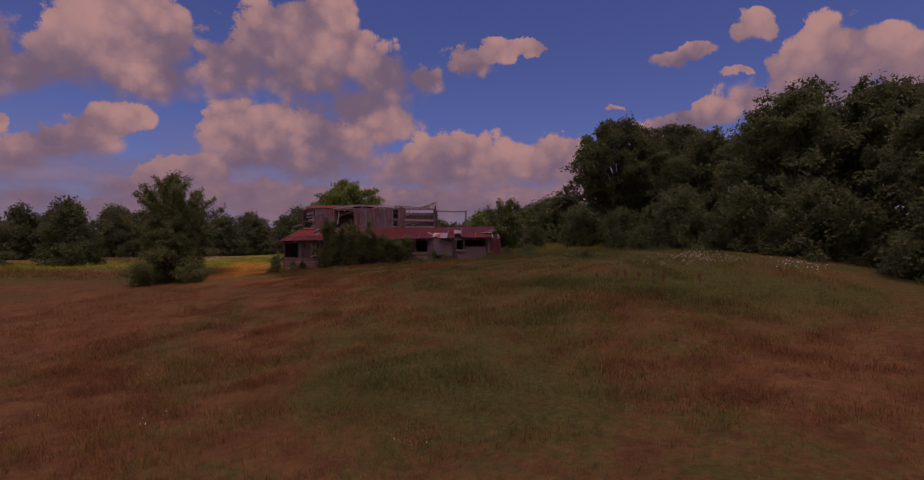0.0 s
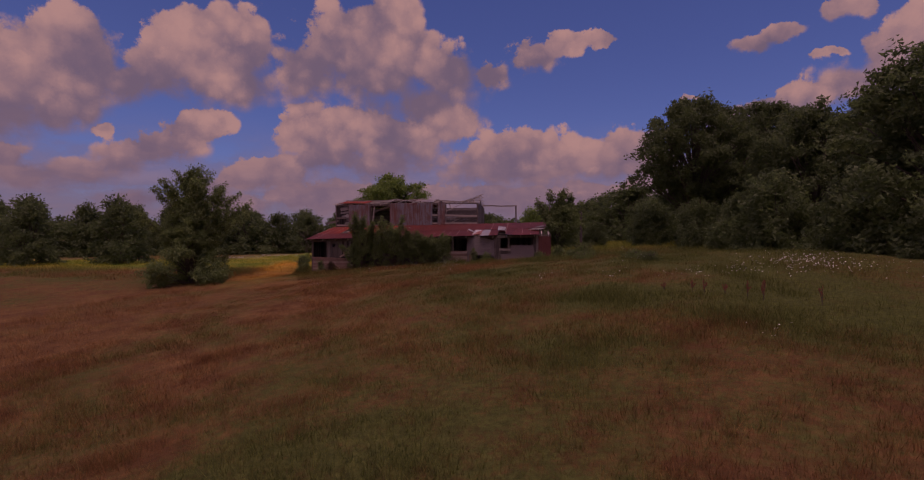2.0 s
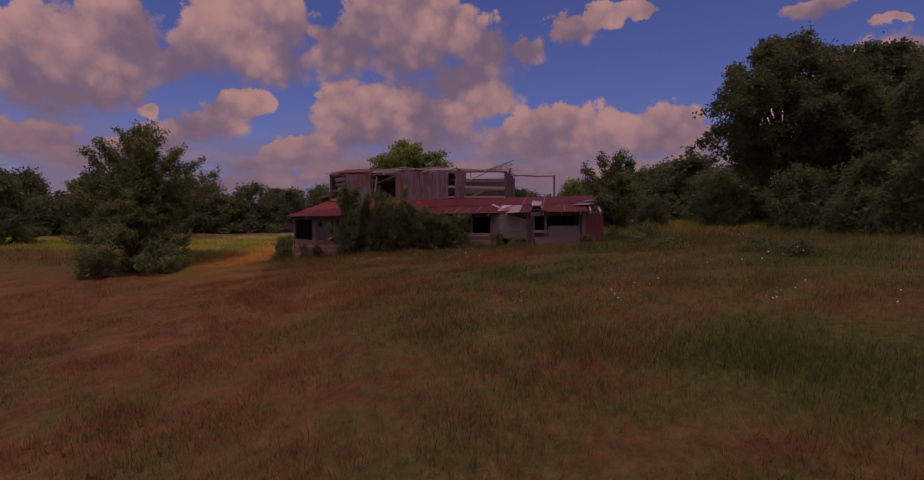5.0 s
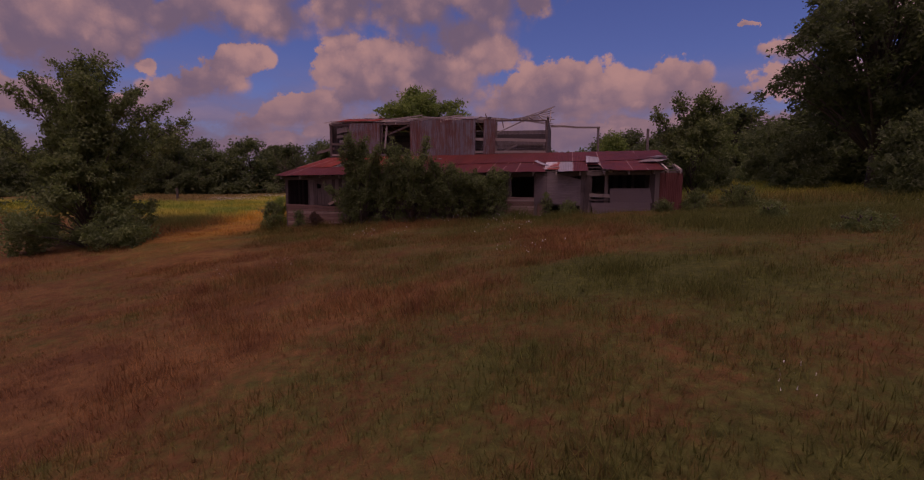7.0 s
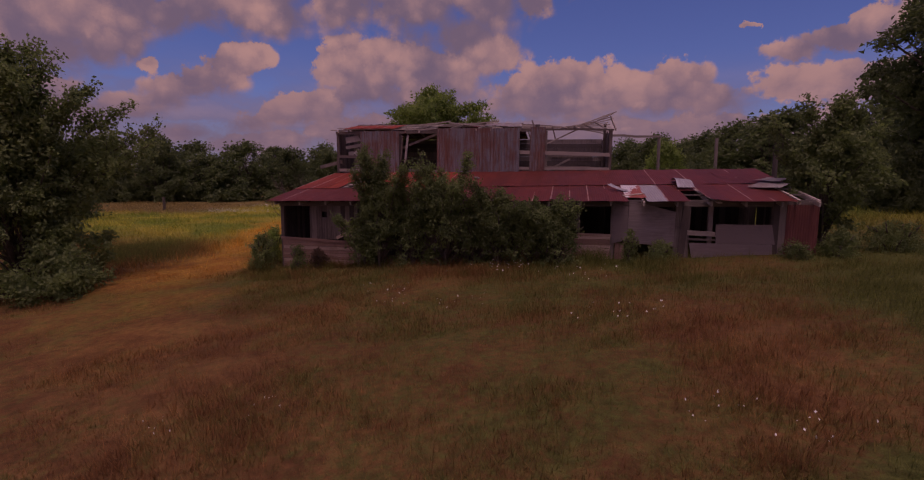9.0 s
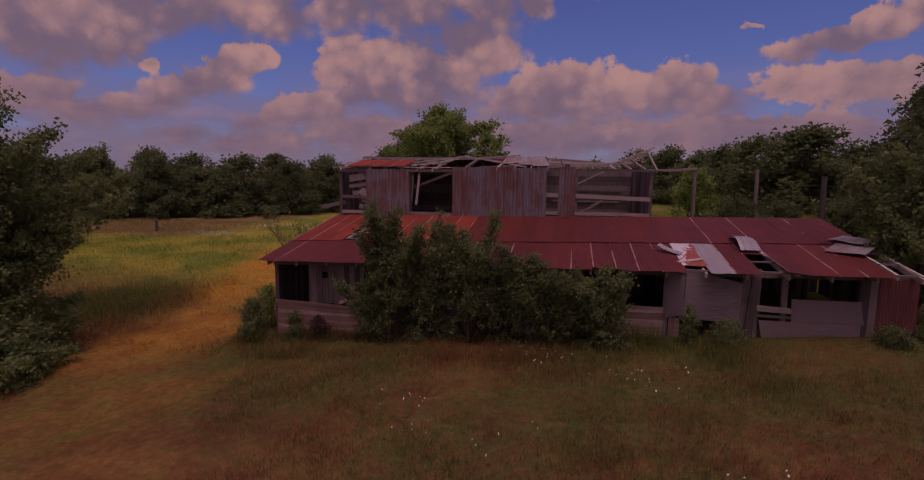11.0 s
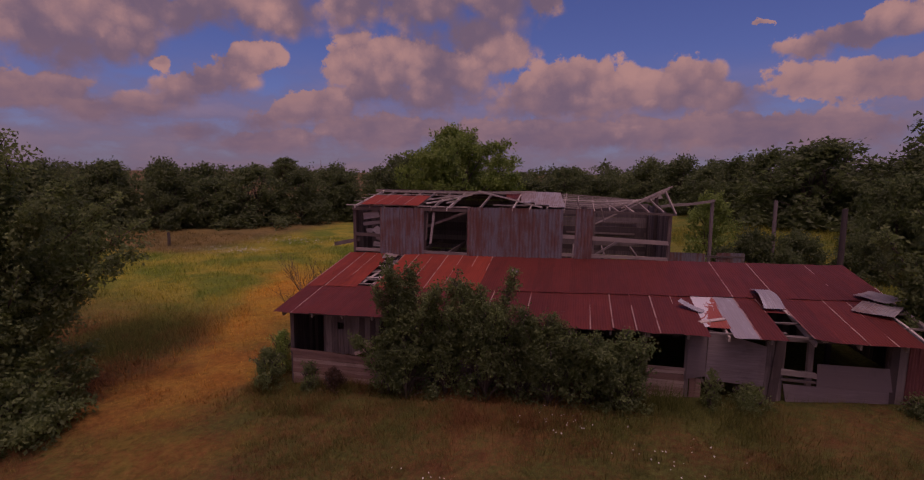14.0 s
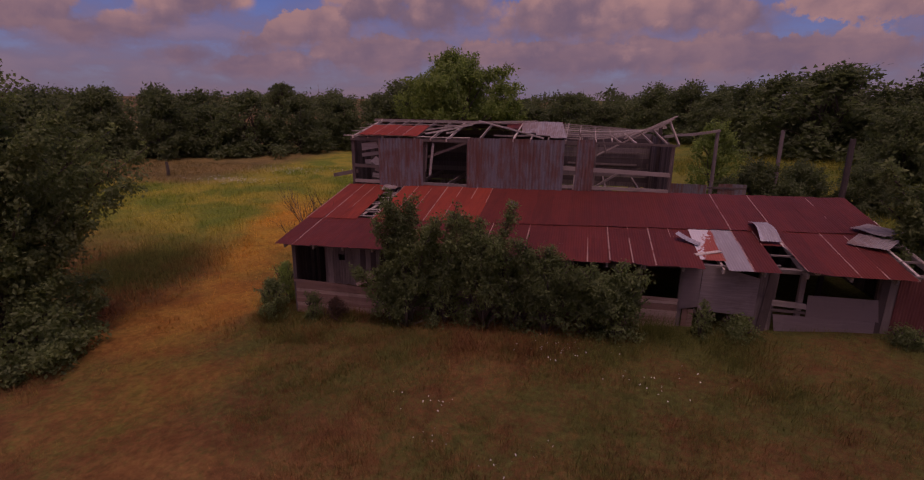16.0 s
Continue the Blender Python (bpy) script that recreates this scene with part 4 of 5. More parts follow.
    # right end: a panel of purlins nailed to rafters has slid and twisted, its front edge swept up past the corner
    def panel(u, s):
        """A point of the panel: u from its front edge to its back, s from left to right."""
        y = BACK + 0.1 + 3.1 * u + s ** 2 * (2.0 - 0.1 * u)
        z = 5.38 + 0.48 * u + (0.82 - 1.22 * u) * s ** 2.2 - 0.10 * math.sin(math.pi * s) * (1 - 0.5 * u)
        return Vector((-7.15 + s * 4.5, y, z))
    for i in range(8):
        u = 0.12 + 0.88 * i / 7
        past = 1.0 + 0.03 * math.sin(i * 2.1)
        pts = [panel(u, past * j / 6) for j in range(7)]
        part("purlin", join(*[beam(pts[j], pts[j + 1], 0.06, 0.045) for j in range(6)]), M_RAFTER, timbers)
    for i, s in enumerate((0.04, 0.18, 0.32, 0.46, 0.6)):
        part("rafter", beam(panel(0.0, s) - Vector((0, 0.1, 0.06)), panel(1.0, s) - Vector((0, -0.1, 0.06)), 0.045, 0.08, wobble=0.008, seed=i), M_RAFTER, timbers)
    for i, x in enumerate((-4.75, -4.2, -3.6, -3.05)):
        s = (x - 0.35 + 7.15) / 4.5
        part("rafter", beam((x, BACK + 0.02, 5.32), panel(0.25, s), 0.045, 0.075, wobble=0.008, seed=i + 5), M_RAFTER, timbers)
    part("rafter", beam((-2.62, BACK + 0.05, 5.28), panel(0.1, 0.99), 0.05, 0.11), M_RAFTER, timbers)
    part("fallen_rafter", beam((-6.25, BACK + 0.6, 4.45), (-2.6, BACK + 2.0, 6.22), 0.04, 0.06, wobble=0.01), M_RAFTER, timbers, "plank swept up past the corner")
    part("fallen_rafter", beam((-4.6, BACK + 0.9, 5.42), (-2.45, BACK + 2.2, 6.32), 0.04, 0.05, wobble=0.01), M_RAFTER, timbers)
    part("fallen_rafter", beam((-6.05, BACK + 0.15, 4.75), (-6.4, BACK + 0.25, 5.75), 0.04, 0.06), M_BOARD, timbers)
    part("fallen_rafter", beam((-5.3, BACK + 0.2, 4.9), (-5.45, BACK + 0.35, 5.45), 0.04, 0.05), M_BOARD, timbers)
    part("purlin", beam((-6.45, BACK - 0.02, 5.31), (-2.7, BACK - 0.01, 5.27), 0.06, 0.085, wobble=0.015), M_BEAM, timbers)


lean_to_roof()
lean_to_walls()
loft()


# ---------------------------------------------------------------- yard behind the barn
def yard():
    def pole(x, y, top, r, label):
        z = float(land(x, y)) - 0.3
        solo("wooden_pole", tube([(x, y, z), (x + 0.03, y, (z + top) / 2), (x, y, top)], [r * 1.1, r, r * 0.95], 10), M_DARKBOARD, label, "pole", "poles behind the barn")
    pole(0.45, 59.0, 5.55, 0.09, "tall weathered pole behind the barn, tied to it")
    pole(4.0, 60.7, 5.5, 0.10, "tall weathered pole standing in the yard")
    pole(7.2, 60.5, 5.15, 0.14, "thick weathered pole standing in the yard")
    solo("tie_beam", beam((-2.7, 55.6, 5.32), (0.55, 59.0, 5.48), 0.06, 0.12, wobble=0.03), M_BEAM, "grey plank nailed from barn to pole", "beam")
    fence = thing("sheet_fence", (0, 58.5, float(land(0, 58.5))), "low fence of upright grey corrugated sheets", "fence")
    for i in range(4):
        x = -2.5 + i * 0.66
        part("fence_sheet", sheet((x, 58.5, 0.7), (1, 0, 0), (0, 0, 1), 0.69, 2.1, steps=3, dent=0.04, seed=200 + i), M_WALL_IRON, fence)
    for i in range(2):
        x = 0.75 + i * 0.66
        part("fence_sheet", sheet((x, 58.7, 0.7), (1, 0, 0), (0, 0, 1), 0.69, 2.15, steps=3, dent=0.04, seed=210 + i), M_WALL_IRON, fence)
    part("rail", beam((-2.6, 58.62, 2.6), (2.1, 58.72, 2.65), 0.06, 0.1, wobble=0.01), M_BEAM, fence)
    for x in (-2.5, 2.0):
        part("post", beam((x, 58.75, float(land(x, 58.7)) - 0.2), (x, 58.75, 2.8), 0.12, 0.12, up=(1, 0, 0)), M_BOARD, fence)
    z = float(land(-46.5, 73.8))
    solo("fence_post", tube([(-46.5, 73.8, z - 0.2), (-46.45, 73.8, z + 0.7), (-46.5, 73.8, 0.55)], [0.17, 0.15, 0.14], 8), M_BARK, "lone rotten wooden post in the field", "post")


yard()
solo("wood_scrap", beam((-8.75, 49.75, roof_z(-8.7, 49.75) + 0.07), (-8.5, 49.5, roof_z(-8.5, 49.5) + 0.07), 0.09, 0.05), M_PALEBOARD,
     "small pale scrap of wood lying on the roof", "wood scrap")
solo("rusty_can", tube([(-6.12, 51.47, 5.33), (-6.12, 51.47, 5.36), (-6.12, 51.47, 5.52), (-6.12, 51.47, 5.53)], [0.10, 0.11, 0.11, 0.09], 12), M_DARKBOARD,
     "dark rusty can standing on the barn's top beam", "can")


# ---------------------------------------------------------------- trees and shrubs
def leaf_plumes(name, roots, tips, radii, count, size, mat, seed, droop=0.12, clump=11):
    """Leaves in small tufts on twigs, set along plumes that run from a root to a tip; their faces turn mostly to the sky."""
    g = np.random.default_rng(seed)
    roots, tips, radii = np.asarray(roots, dtype=float), np.asarray(tips, dtype=float), np.asarray(radii, dtype=float)
    axis = tips - roots
    length = np.linalg.norm(axis, axis=1)
    weight = length * np.maximum(radii, 0.45 * np.median(radii)) ** 1.3 * g.uniform(0.45, 1.3, len(roots))
    twigs = max(1, count // clump)
    pick = g.choice(len(roots), twigs, p=weight / weight.sum())
    s = 1.0 - g.random(twigs) ** 1.15 * 0.92
    base = roots[pick] + axis[pick] * s[:, None]
    base[:, 2] -= droop * length[pick] * np.maximum(s - 0.4, 0) ** 2
    side = np.clip(g.normal(size=(twigs, 3)), -1.5, 1.5) * np.array([1, 1, 0.7])
    spread = radii[pick] * (1.15 - 0.75 * s)
    base += side * (0.75 * spread)[:, None]
    way = axis[pick] / length[pick][:, None] * 0.6 + side * 0.7 + 0.5 * g.normal(size=(twigs, 3))
    way /= np.linalg.norm(way, axis=1, keepdims=True)
    reach = np.maximum(spread * g.uniform(0.5, 1.5, twigs), size * 1.6)
    of = np.arange(twigs * clump) // clump
    count = len(of)
    t = g.random(count) ** 0.8
    pos = base[of] + way[of] * (reach[of] * t)[:, None] + g.normal(size=(count, 3)) * (size * 0.55 + 0.18 * reach[of] * (1 - 0.6 * t))[:, None]
    n = np.array([0, 0, 0.42]) + 0.5 * side[of] + 0.7 * g.normal(size=(count, 3))
    n /= np.linalg.norm(n, axis=1, keepdims=True)
    a = way[of] + 0.8 * g.normal(size=(count, 3))
    a -= n * (a * n).sum(1, keepdims=True)
    a /= np.linalg.norm(a, axis=1, keepdims=True)
    b = np.cross(n, a)
    w = size * (0.55 + 0.9 * g.random(count))[:, None]
    if size > 0.17:
        # farther foliage: three-cornered leaves
        v = np.empty((count, 3, 3))
        v[:, 0] = pos - a * w * 0.42 + b * w * 0.34
        v[:, 1] = pos + a * w * 0.55 - n * w * 0.08
        v[:, 2] = pos - a * w * 0.42 - b * w * 0.34
        return fast_mesh(name, v.reshape(-1, 3), np.arange(count * 3), 3, mat)
    v = np.empty((count, 4, 3))
    v[:, 0] = pos - a * w * 0.5
    v[:, 1] = pos + b * w * 0.30 - n * w * 0.06
    v[:, 2] = pos + a * w * 0.5 - n * w * 0.10
    v[:, 3] = pos - b * w * 0.30 - n * w * 0.06
    return fast_mesh(name, v.reshape(-1, 3), np.arange(count * 4), 4, mat)


def tree(name, label, category, place, height, radius, clear, leaves, size, mat, seed, group="", plumes=150, taper=0.3, stems=1, spires=0, fluff=0.085, extra=(), flat=1.0, foot=1.0, boughs=0, bough=0.3):
    """A tapered trunk with limbs that end in plumes of leaves; clear is where the crown begins, as a share of the height."""
    rnd = random.Random(seed)
    ob = thing(name, place, label, category, group)
    wood, roots, tips, radii = [], [], [], []
    axes = []
    for s in range(stems):
        ang = 2 * math.pi * s / stems + rnd.uniform(0, 1)
        out = (0.0 if stems == 1 else radius * 0.3)
        pts, rad = [], []
        for i in range(7):
            t = i / 6
            pts.append(Vector((out * t * math.cos(ang) + rnd.uniform(-0.03, 0.03) * height * t, out * t * math.sin(ang) + rnd.uniform(-0.03, 0.03) * height * t,
                               -0.25 + t * height * 0.9 * (1 if s == 0 else 0.8))))
            rad.append(max(0.02, height * 0.020 / math.sqrt(stems) * (1.25 - 1.12 * t)))
        wood.append(tube(pts, rad, 8))
        axes.append(pts)
    turn = [rnd.uniform(0, 6.28) for _ in range(4)]

    def girth(t, a):
        """Half-width of the crown at a share of its height, bulging unevenly round it."""
        w = radius * (1 - taper * t) * math.sqrt(max(0.03, 1 - max(0.0, (t - 0.4) / 0.62) ** 2))
        if clear > 0.12:
            w *= min(1.0, 0.55 + 2.2 * t)
        w *= min(1.0, foot + 1.6 * t)
        return w * (1 + 0.16 * math.sin(2 * a + turn[0] + 4 * t) + 0.12 * math.sin(3 * a + turn[1] - 6 * t) + 0.08 * math.sin(5 * a + turn[2] + 9 * t))
    heads = []
    for i in range(boughs):
        t = min(1.0, (i + rnd.random()) / boughs)
        a = i * 2.39996 + rnd.uniform(-0.6, 0.6)
        size_b = radius * bough * rnd.uniform(0.7, 1.25)
        q = max(0.0, girth(t, a) * math.sqrt(rnd.uniform(0.25, 1.0)) - 0.45 * size_b)
        head = Vector((q * math.cos(a), q * math.sin(a) * flat, max(size_b * 0.5, height * (clear + (1 - clear) * t) - 0.6 * size_b)))
        heads.append((head, size_b))
        pts = axes[i % stems]
        k = max(0, min(5, int(6 * head.z / height * 0.7)))
        wood.append(tube([pts[k], pts[k].lerp(head, 0.5) + Vector((0, 0, 0.03 * height)), head], [height * 0.008, height * 0.005, height * 0.003], 5))
    for i in range(plumes if boughs else 0):
        head, size_b = heads[i % boughs]
        way = Vector((rnd.gauss(0, 1), rnd.gauss(0, 1), rnd.gauss(0.25, 0.6))).normalized()
        way.z *= 0.85
        tip = head + way * size_b * rnd.uniform(0.55, 1.15)
        roots.append(head + way * size_b * 0.05 - Vector((head.x, head.y, 0.0)).normalized() * 0.3 * size_b)
        tips.append(tip)
        radii.append(size_b * 0.20 * rnd.uniform(0.7, 1.3))
    for i in range(0 if boughs else plumes):
        t = min(1.0, (i + rnd.random()) / plumes)
        a = i * 2.39996 + rnd.uniform(-0.5, 0.5)
        q = girth(t, a) * math.sqrt(rnd.uniform(0.10, 1.0)) * rnd.uniform(0.88, 1.12)
        z = height * (clear + (1.0 - clear) * t)
        tip = Vector((q * math.cos(a), q * math.sin(a) * flat, z))
        reach = radius * rnd.uniform(0.30, 0.62)
        way = Vector((math.cos(a) * q, math.sin(a) * q * flat, 0.25 * radius + 0.6 * radius * t + 0.1))
        way = (way.normalized() + Vector((rnd.uniform(-0.35, 0.35), rnd.uniform(-0.35, 0.35), rnd.uniform(-0.1, 0.4)))).normalized()
        root = tip - way * reach
        root.z = max(root.z, 0.0)
        roots.append(root)
        tips.append(tip)
        radii.append(radius * fluff * rnd.uniform(0.6, 1.4))
        if i % 5 == 0:
            pts = axes[i % stems]
            k = max(0, min(5, int(6 * root.z / height * 0.75)))
            wood.append(tube([pts[k], pts[k].lerp(root, 0.55) + Vector((0, 0, 0.04 * height)), root, root.lerp(tip, 0.8)], [height * 0.006, height * 0.0045, height * 0.003, 0.006], 5))
    for i in range(spires):
        a, q = rnd.uniform(0, 2 * math.pi), radius * 0.6 * math.sqrt(rnd.random())
        x, y = q * math.cos(a), q * math.sin(a) * flat
        share = q / (0.6 * radius)
        z0 = height * rnd.uniform(0.70, 0.86) * (1 - 0.22 * share)
        h = min(height * rnd.uniform(0.14, 0.27), rnd.uniform(1.1, 2.0))
        root = Vector((x, y, z0))
        tip = root + h * Vector((math.cos(a) * 0.75 * share + rnd.uniform(-0.15, 0.15), math.sin(a) * 0.6 * share * flat, 1 - 0.3 * share))
        wood.append(tube([root, root.lerp(tip, 0.5), tip], [0.03, 0.02, 0.006], 4))
        roots.append(root)
        tips.append(tip)
        radii.append(radius * fluff * 0.5)
    for dx, dy, dz, r in extra:
        # a long limb with leafy side shoots that turn up
        foot_of = Vector((dx * 0.12, dy * 0.12, max(0.4, dz - 2.2 - 0.45 * math.hypot(dx, dy))))
        tip = Vector((dx, dy, dz))
        bend = foot_of.lerp(tip, 0.55) + Vector((0, 0, 0.12 * (tip - foot_of).length))
        wood.append(tube([foot_of, bend, tip], [0.008 * height, 0.005 * height, 0.008], 5))
        roots += [foot_of.lerp(bend, 0.4), bend]
        tips += [bend, tip]
        radii += [r * 1.6, r]
        for j in range(11):
            t = 0.12 + 0.86 * j / 10
            start = foot_of.lerp(bend, t * 2) if t < 0.5 else bend.lerp(tip, t * 2 - 1)
            along = (tip - bend).normalized()
            a = rnd.uniform(0, 6.28)
            way = (along * 0.75 + Vector((math.cos(a) * 0.7, math.sin(a) * 0.7, rnd.uniform(0.1, 0.9)))).normalized()
            end = start + way * rnd.uniform(0.6, 1.25) * (1.25 - 0.6 * t) * min(1.0, 0.3 + 0.2 * radius)
            wood.append(tube([start, start.lerp(end, 0.5), end], [0.022, 0.014, 0.005], 4))
            roots.append(start)
            tips.append(end)
            radii.append(r * rnd.uniform(0.55, 0.9))
    v, f = join(*wood)
    trunk = new("trunk", mesh_of("trunk", v, f, M_BARK, smooth=True))
    trunk.parent = ob
    crown = new("crown", leaf_plumes("crown", roots, tips, radii, leaves, size, mat, seed))
    crown.parent = ob
    return ob


def at(x, y, sink=0.05):
    return Vector((x, y, float(land(x, y)) - sink))


def set_down(ob, x, y, scale=1.0, turn=0.0, tall=1.0):
    """A copy of a tree at another place."""
    p = at(x, y)
    return copy_thing(ob, pose(p.x, p.y, p.z, 0, 0, turn) @ Matrix.Diagonal((scale, scale, scale * tall, 1)))


def plant_all():
    # bushy tree in the open meadow
    lean = lambda side, z, r, deep=0.0: (0.68 * side - 0.73 * deep, 0.73 * side + 0.68 * deep, z, r)
    tree("bushy_tree", "dense dark bushy tree with upright shoots, standing in the meadow", "tree", at(-24.1, 42.0), 5.7, 3.25, 0.0, 96000, 0.125, M_LEAF_OLIVE, 5,
         plumes=520, taper=0.3, stems=6, spires=10, foot=0.85, fluff=0.10, boughs=66, bough=0.27,
         extra=[lean(0.1, 8.5, 0.24), lean(0.7, 8.7, 0.22, 0.4), lean(1.2, 8.2, 0.22, -0.5), lean(-0.5, 8.1, 0.22, 0.6), lean(-1.5, 7.5, 0.24), lean(-2.1, 6.8, 0.24, -0.4),
                lean(2.2, 7.5, 0.24, 0.3), lean(3.3, 6.8, 0.26), lean(4.3, 6.2, 0.26, 0.2), lean(4.0, 5.4, 0.28, -0.5), lean(-3.0, 4.9, 0.28), lean(0.3, 7.4, 0.34, -1.4),
                lean(0.4, 7.4, 0.34, 1.6), lean(-0.9, 6.8, 0.36, 1.8), lean(1.6, 6.7, 0.36, -1.3), lean(3.0, 5.6, 0.36, 1.2), lean(0.6, 6.9, 0.4)])
    # round green tree behind the barn
    tree("round_tree", "bright green round-crowned tree behind the barn", "tree", at(-15.6, 70.0), 11.0, 6.9, 0.10, 80000, 0.20, M_LEAF_BRIGHT, 8, plumes=520, taper=0.22, spires=8, boughs=62, bough=0.27)
    # small tree leaning over the barn's end
    tree("small_tree", "slender leafy tree growing against the end of the barn", "tree", at(4.3, 47.5), 4.4, 1.75, 0.32, 24000, 0.12, M_LEAF_OLIVE, 12, plumes=210, taper=0.2, stems=2, spires=4, boughs=26, bough=0.34,
         extra=((-0.9, 0.0, 5.0, 0.17), (0.0, -0.3, 4.9, 0.17), (-1.7, 0.2, 4.3, 0.18), (0.9, 0.3, 4.7, 0.17), (0.3, 0.0, 5.15, 0.16), (1.6, 0.5, 4.1, 0.18)))
    tree("small_tree", "light green young tree in the yard behind the barn", "tree", at(2.2, 66.0), 4.9, 1.9, 0.05, 6500, 0.17, M_LEAF_BRIGHT, 14, plumes=60, taper=0.3, stems=2, spires=4)

    # shrubs that have grown over the front of the barn
    shrubs = ((-12.1, 45.3, 2.5, 0.9, 8000, 21), (-11.5, 45.15, 4.2, 1.15, 15000, 25), (-10.3, 45.4, 3.6, 1.0, 11000, 22), (-9.0, 45.25, 3.75, 1.0, 12000, 24),
              (-7.9, 45.3, 2.4, 0.9, 7000, 26), (-7.0, 45.1, 3.1, 1.0, 11000, 27), (-5.9, 45.1, 2.3, 0.9, 8000, 28), (-4.9, 44.95, 2.3, 1.0, 10000, 29))
    rnd = random.Random(31)
    for x, y, h, r, n, seed in shrubs:
        sprays = [(rnd.uniform(-1.1, 1.1) * r, rnd.uniform(-0.7, 0.2) * r, h * rnd.uniform(0.62, 1.04), 0.15) for _ in range(7)]
        tree("overgrown_shrub", "tangled olive-green shrub grown over the barn front", "shrub", at(x, y), h * 0.9, r, 0.02, int(n * 1.35), 0.08, M_LEAF_OLIVE, seed, "shrubs along the barn",
             plumes=190, taper=0.25, stems=3, spires=6, fluff=0.08, flat=0.5, foot=0.85, boughs=44, bough=0.27, extra=sprays)
    small = ((-16.6, 45.4, 1.5, 0.6, 4000, 31, M_LEAF_OLIVE), (-16.9, 46.8, 1.7, 0.7, 3500, 38, M_LEAF_BRIGHT), (-15.1, 45.5, 1.0, 0.35, 1200, 32, M_LEAF_OLIVE), (-14.2, 45.45, 0.8, 0.4, 1500, 33, M_LEAF_DRY),
             (-1.5, 45.3, 0.75, 0.75, 2000, 34, M_LEAF_OLIVE), (-2.5, 45.3, 1.15, 0.4, 900, 35, M_LEAF_OLIVE), (2.6, 45.3, 0.6, 0.6, 1700, 36, M_LEAF_OLIVE), (4.0, 45.6, 0.9, 0.8, 2600, 37, M_LEAF_OLIVE),
             (6.0, 46.5, 1.1, 1.2, 3600, 39, M_LEAF_OLIVE), (4.4, 38.1, 0.5, 0.6, 1500, 40, M_LEAF_OLIVE), (4.8, 34.0, 0.42, 0.8, 1700, 41, M_LEAF_OLIVE),
             (7.0, 32.0, 0.4, 0.8, 1600, 42, M_LEAF_OLIVE), (7.3, 30.2, 0.4, 0.7, 1500, 43, M_LEAF_OLIVE))
    for x, y, h, r, n, seed, mat in small:
        tree("low_shrub", "withered brown weed shrub at the foot of the barn" if mat == M_LEAF_DRY else "low leafy weed shrub at the foot of the barn" if y > 44 else "low green shrub in the meadow grass", "shrub", at(x, y), h, r, 0.02, int(n * 1.3), 0.066, mat, seed, "low shrubs",
             plumes=60, taper=0.45, stems=3, spires=12, fluff=0.11, foot=0.9)
    # leafless bush beside the left corner
    rnd = random.Random(77)
    twigs = []
    p = at(-17.4, 50.6)
    def sprig(root, way, length, thick, level):
        """A twig that forks and bends up."""
        mid = root + way * length * 0.5
        end = mid + (way + Vector((rnd.uniform(-0.3, 0.3), rnd.uniform(-0.3, 0.3), rnd.uniform(0.0, 0.35)))).normalized() * length * 0.5
        twigs.append(tube([root, mid, end], [thick, thick * 0.75, thick * 0.45], 4))
        for j in range(4 if level else 0):
            turn = (way + Vector((rnd.uniform(-0.8, 0.8), rnd.uniform(-0.6, 0.6), rnd.uniform(-0.1, 0.6)))).normalized()
            sprig(mid.lerp(end, rnd.random()), turn, length * rnd.uniform(0.4, 0.65), thick * 0.55, level - 1)
    for i in range(11):
        a = rnd.uniform(0, 6.28)
        sprig(p, Vector((math.cos(a) * 0.7, math.sin(a) * 0.5, rnd.uniform(0.7, 1.2))).normalized(), rnd.uniform(2.2, 3.1), 0.030, 2)
    solo("bare_bush", join(*twigs), M_BARK, "leafless bush of thin bare twigs", "bush")

    # the wood on the right: a few full trees, then copies turned and scaled
    oak = tree("oak_tree", "tall dark broad-crowned tree at the wood's edge", "tree", at(19.3, 62.5), 16.0, 7.6, 0.40, 50000, 0.26, M_LEAF, 51, "trees of the wood", plumes=420, taper=0.15, spires=10, fluff=0.075, boughs=90, bough=0.24)
    elm = tree("elm_tree", "tall dark leafy tree at the wood's edge", "tree", at(22.3, 34.0), 11.3, 5.2, 0.06, 39000, 0.23, M_LEAF, 52, "trees of the wood", plumes=400, taper=0.25, spires=14, boughs=80, bough=0.25)
    scrub = tree("scrub_tree", "dense low tree filling the wood's edge", "tree", at(17.5, 41.0), 5.2, 3.0, 0.0, 13000, 0.22, M_LEAF, 53, "trees of the wood", plumes=130, taper=0.2, stems=3)
    for x, y, s, turn in ((27.0, 33.0, 1.03, 70), (22.5, 46.0, 0.97, 200), (28.5, 42.0, 1.1, 120), (24.5, 24.5, 0.92, 310), (31.0, 27.0, 1.05, 40),
                          (27.5, 15.0, 0.95, 160), (33.0, 18.0, 1.0, 250), (30.0, 7.0, 0.95, 20), (34.0, 50.0, 1.15, 90), (26.0, 54.0, 1.08, 330)):
        set_down(elm, x, y, s, turn)
    for x, y, s, turn in ((28.0, 66.0, 1.0, 140), (36.0, 60.0, 0.95, 60), (31.0, 76.0, 0.85, 220), (40.0, 40.0, 0.95, 10)):
        set_down(oak, x, y, s, turn)
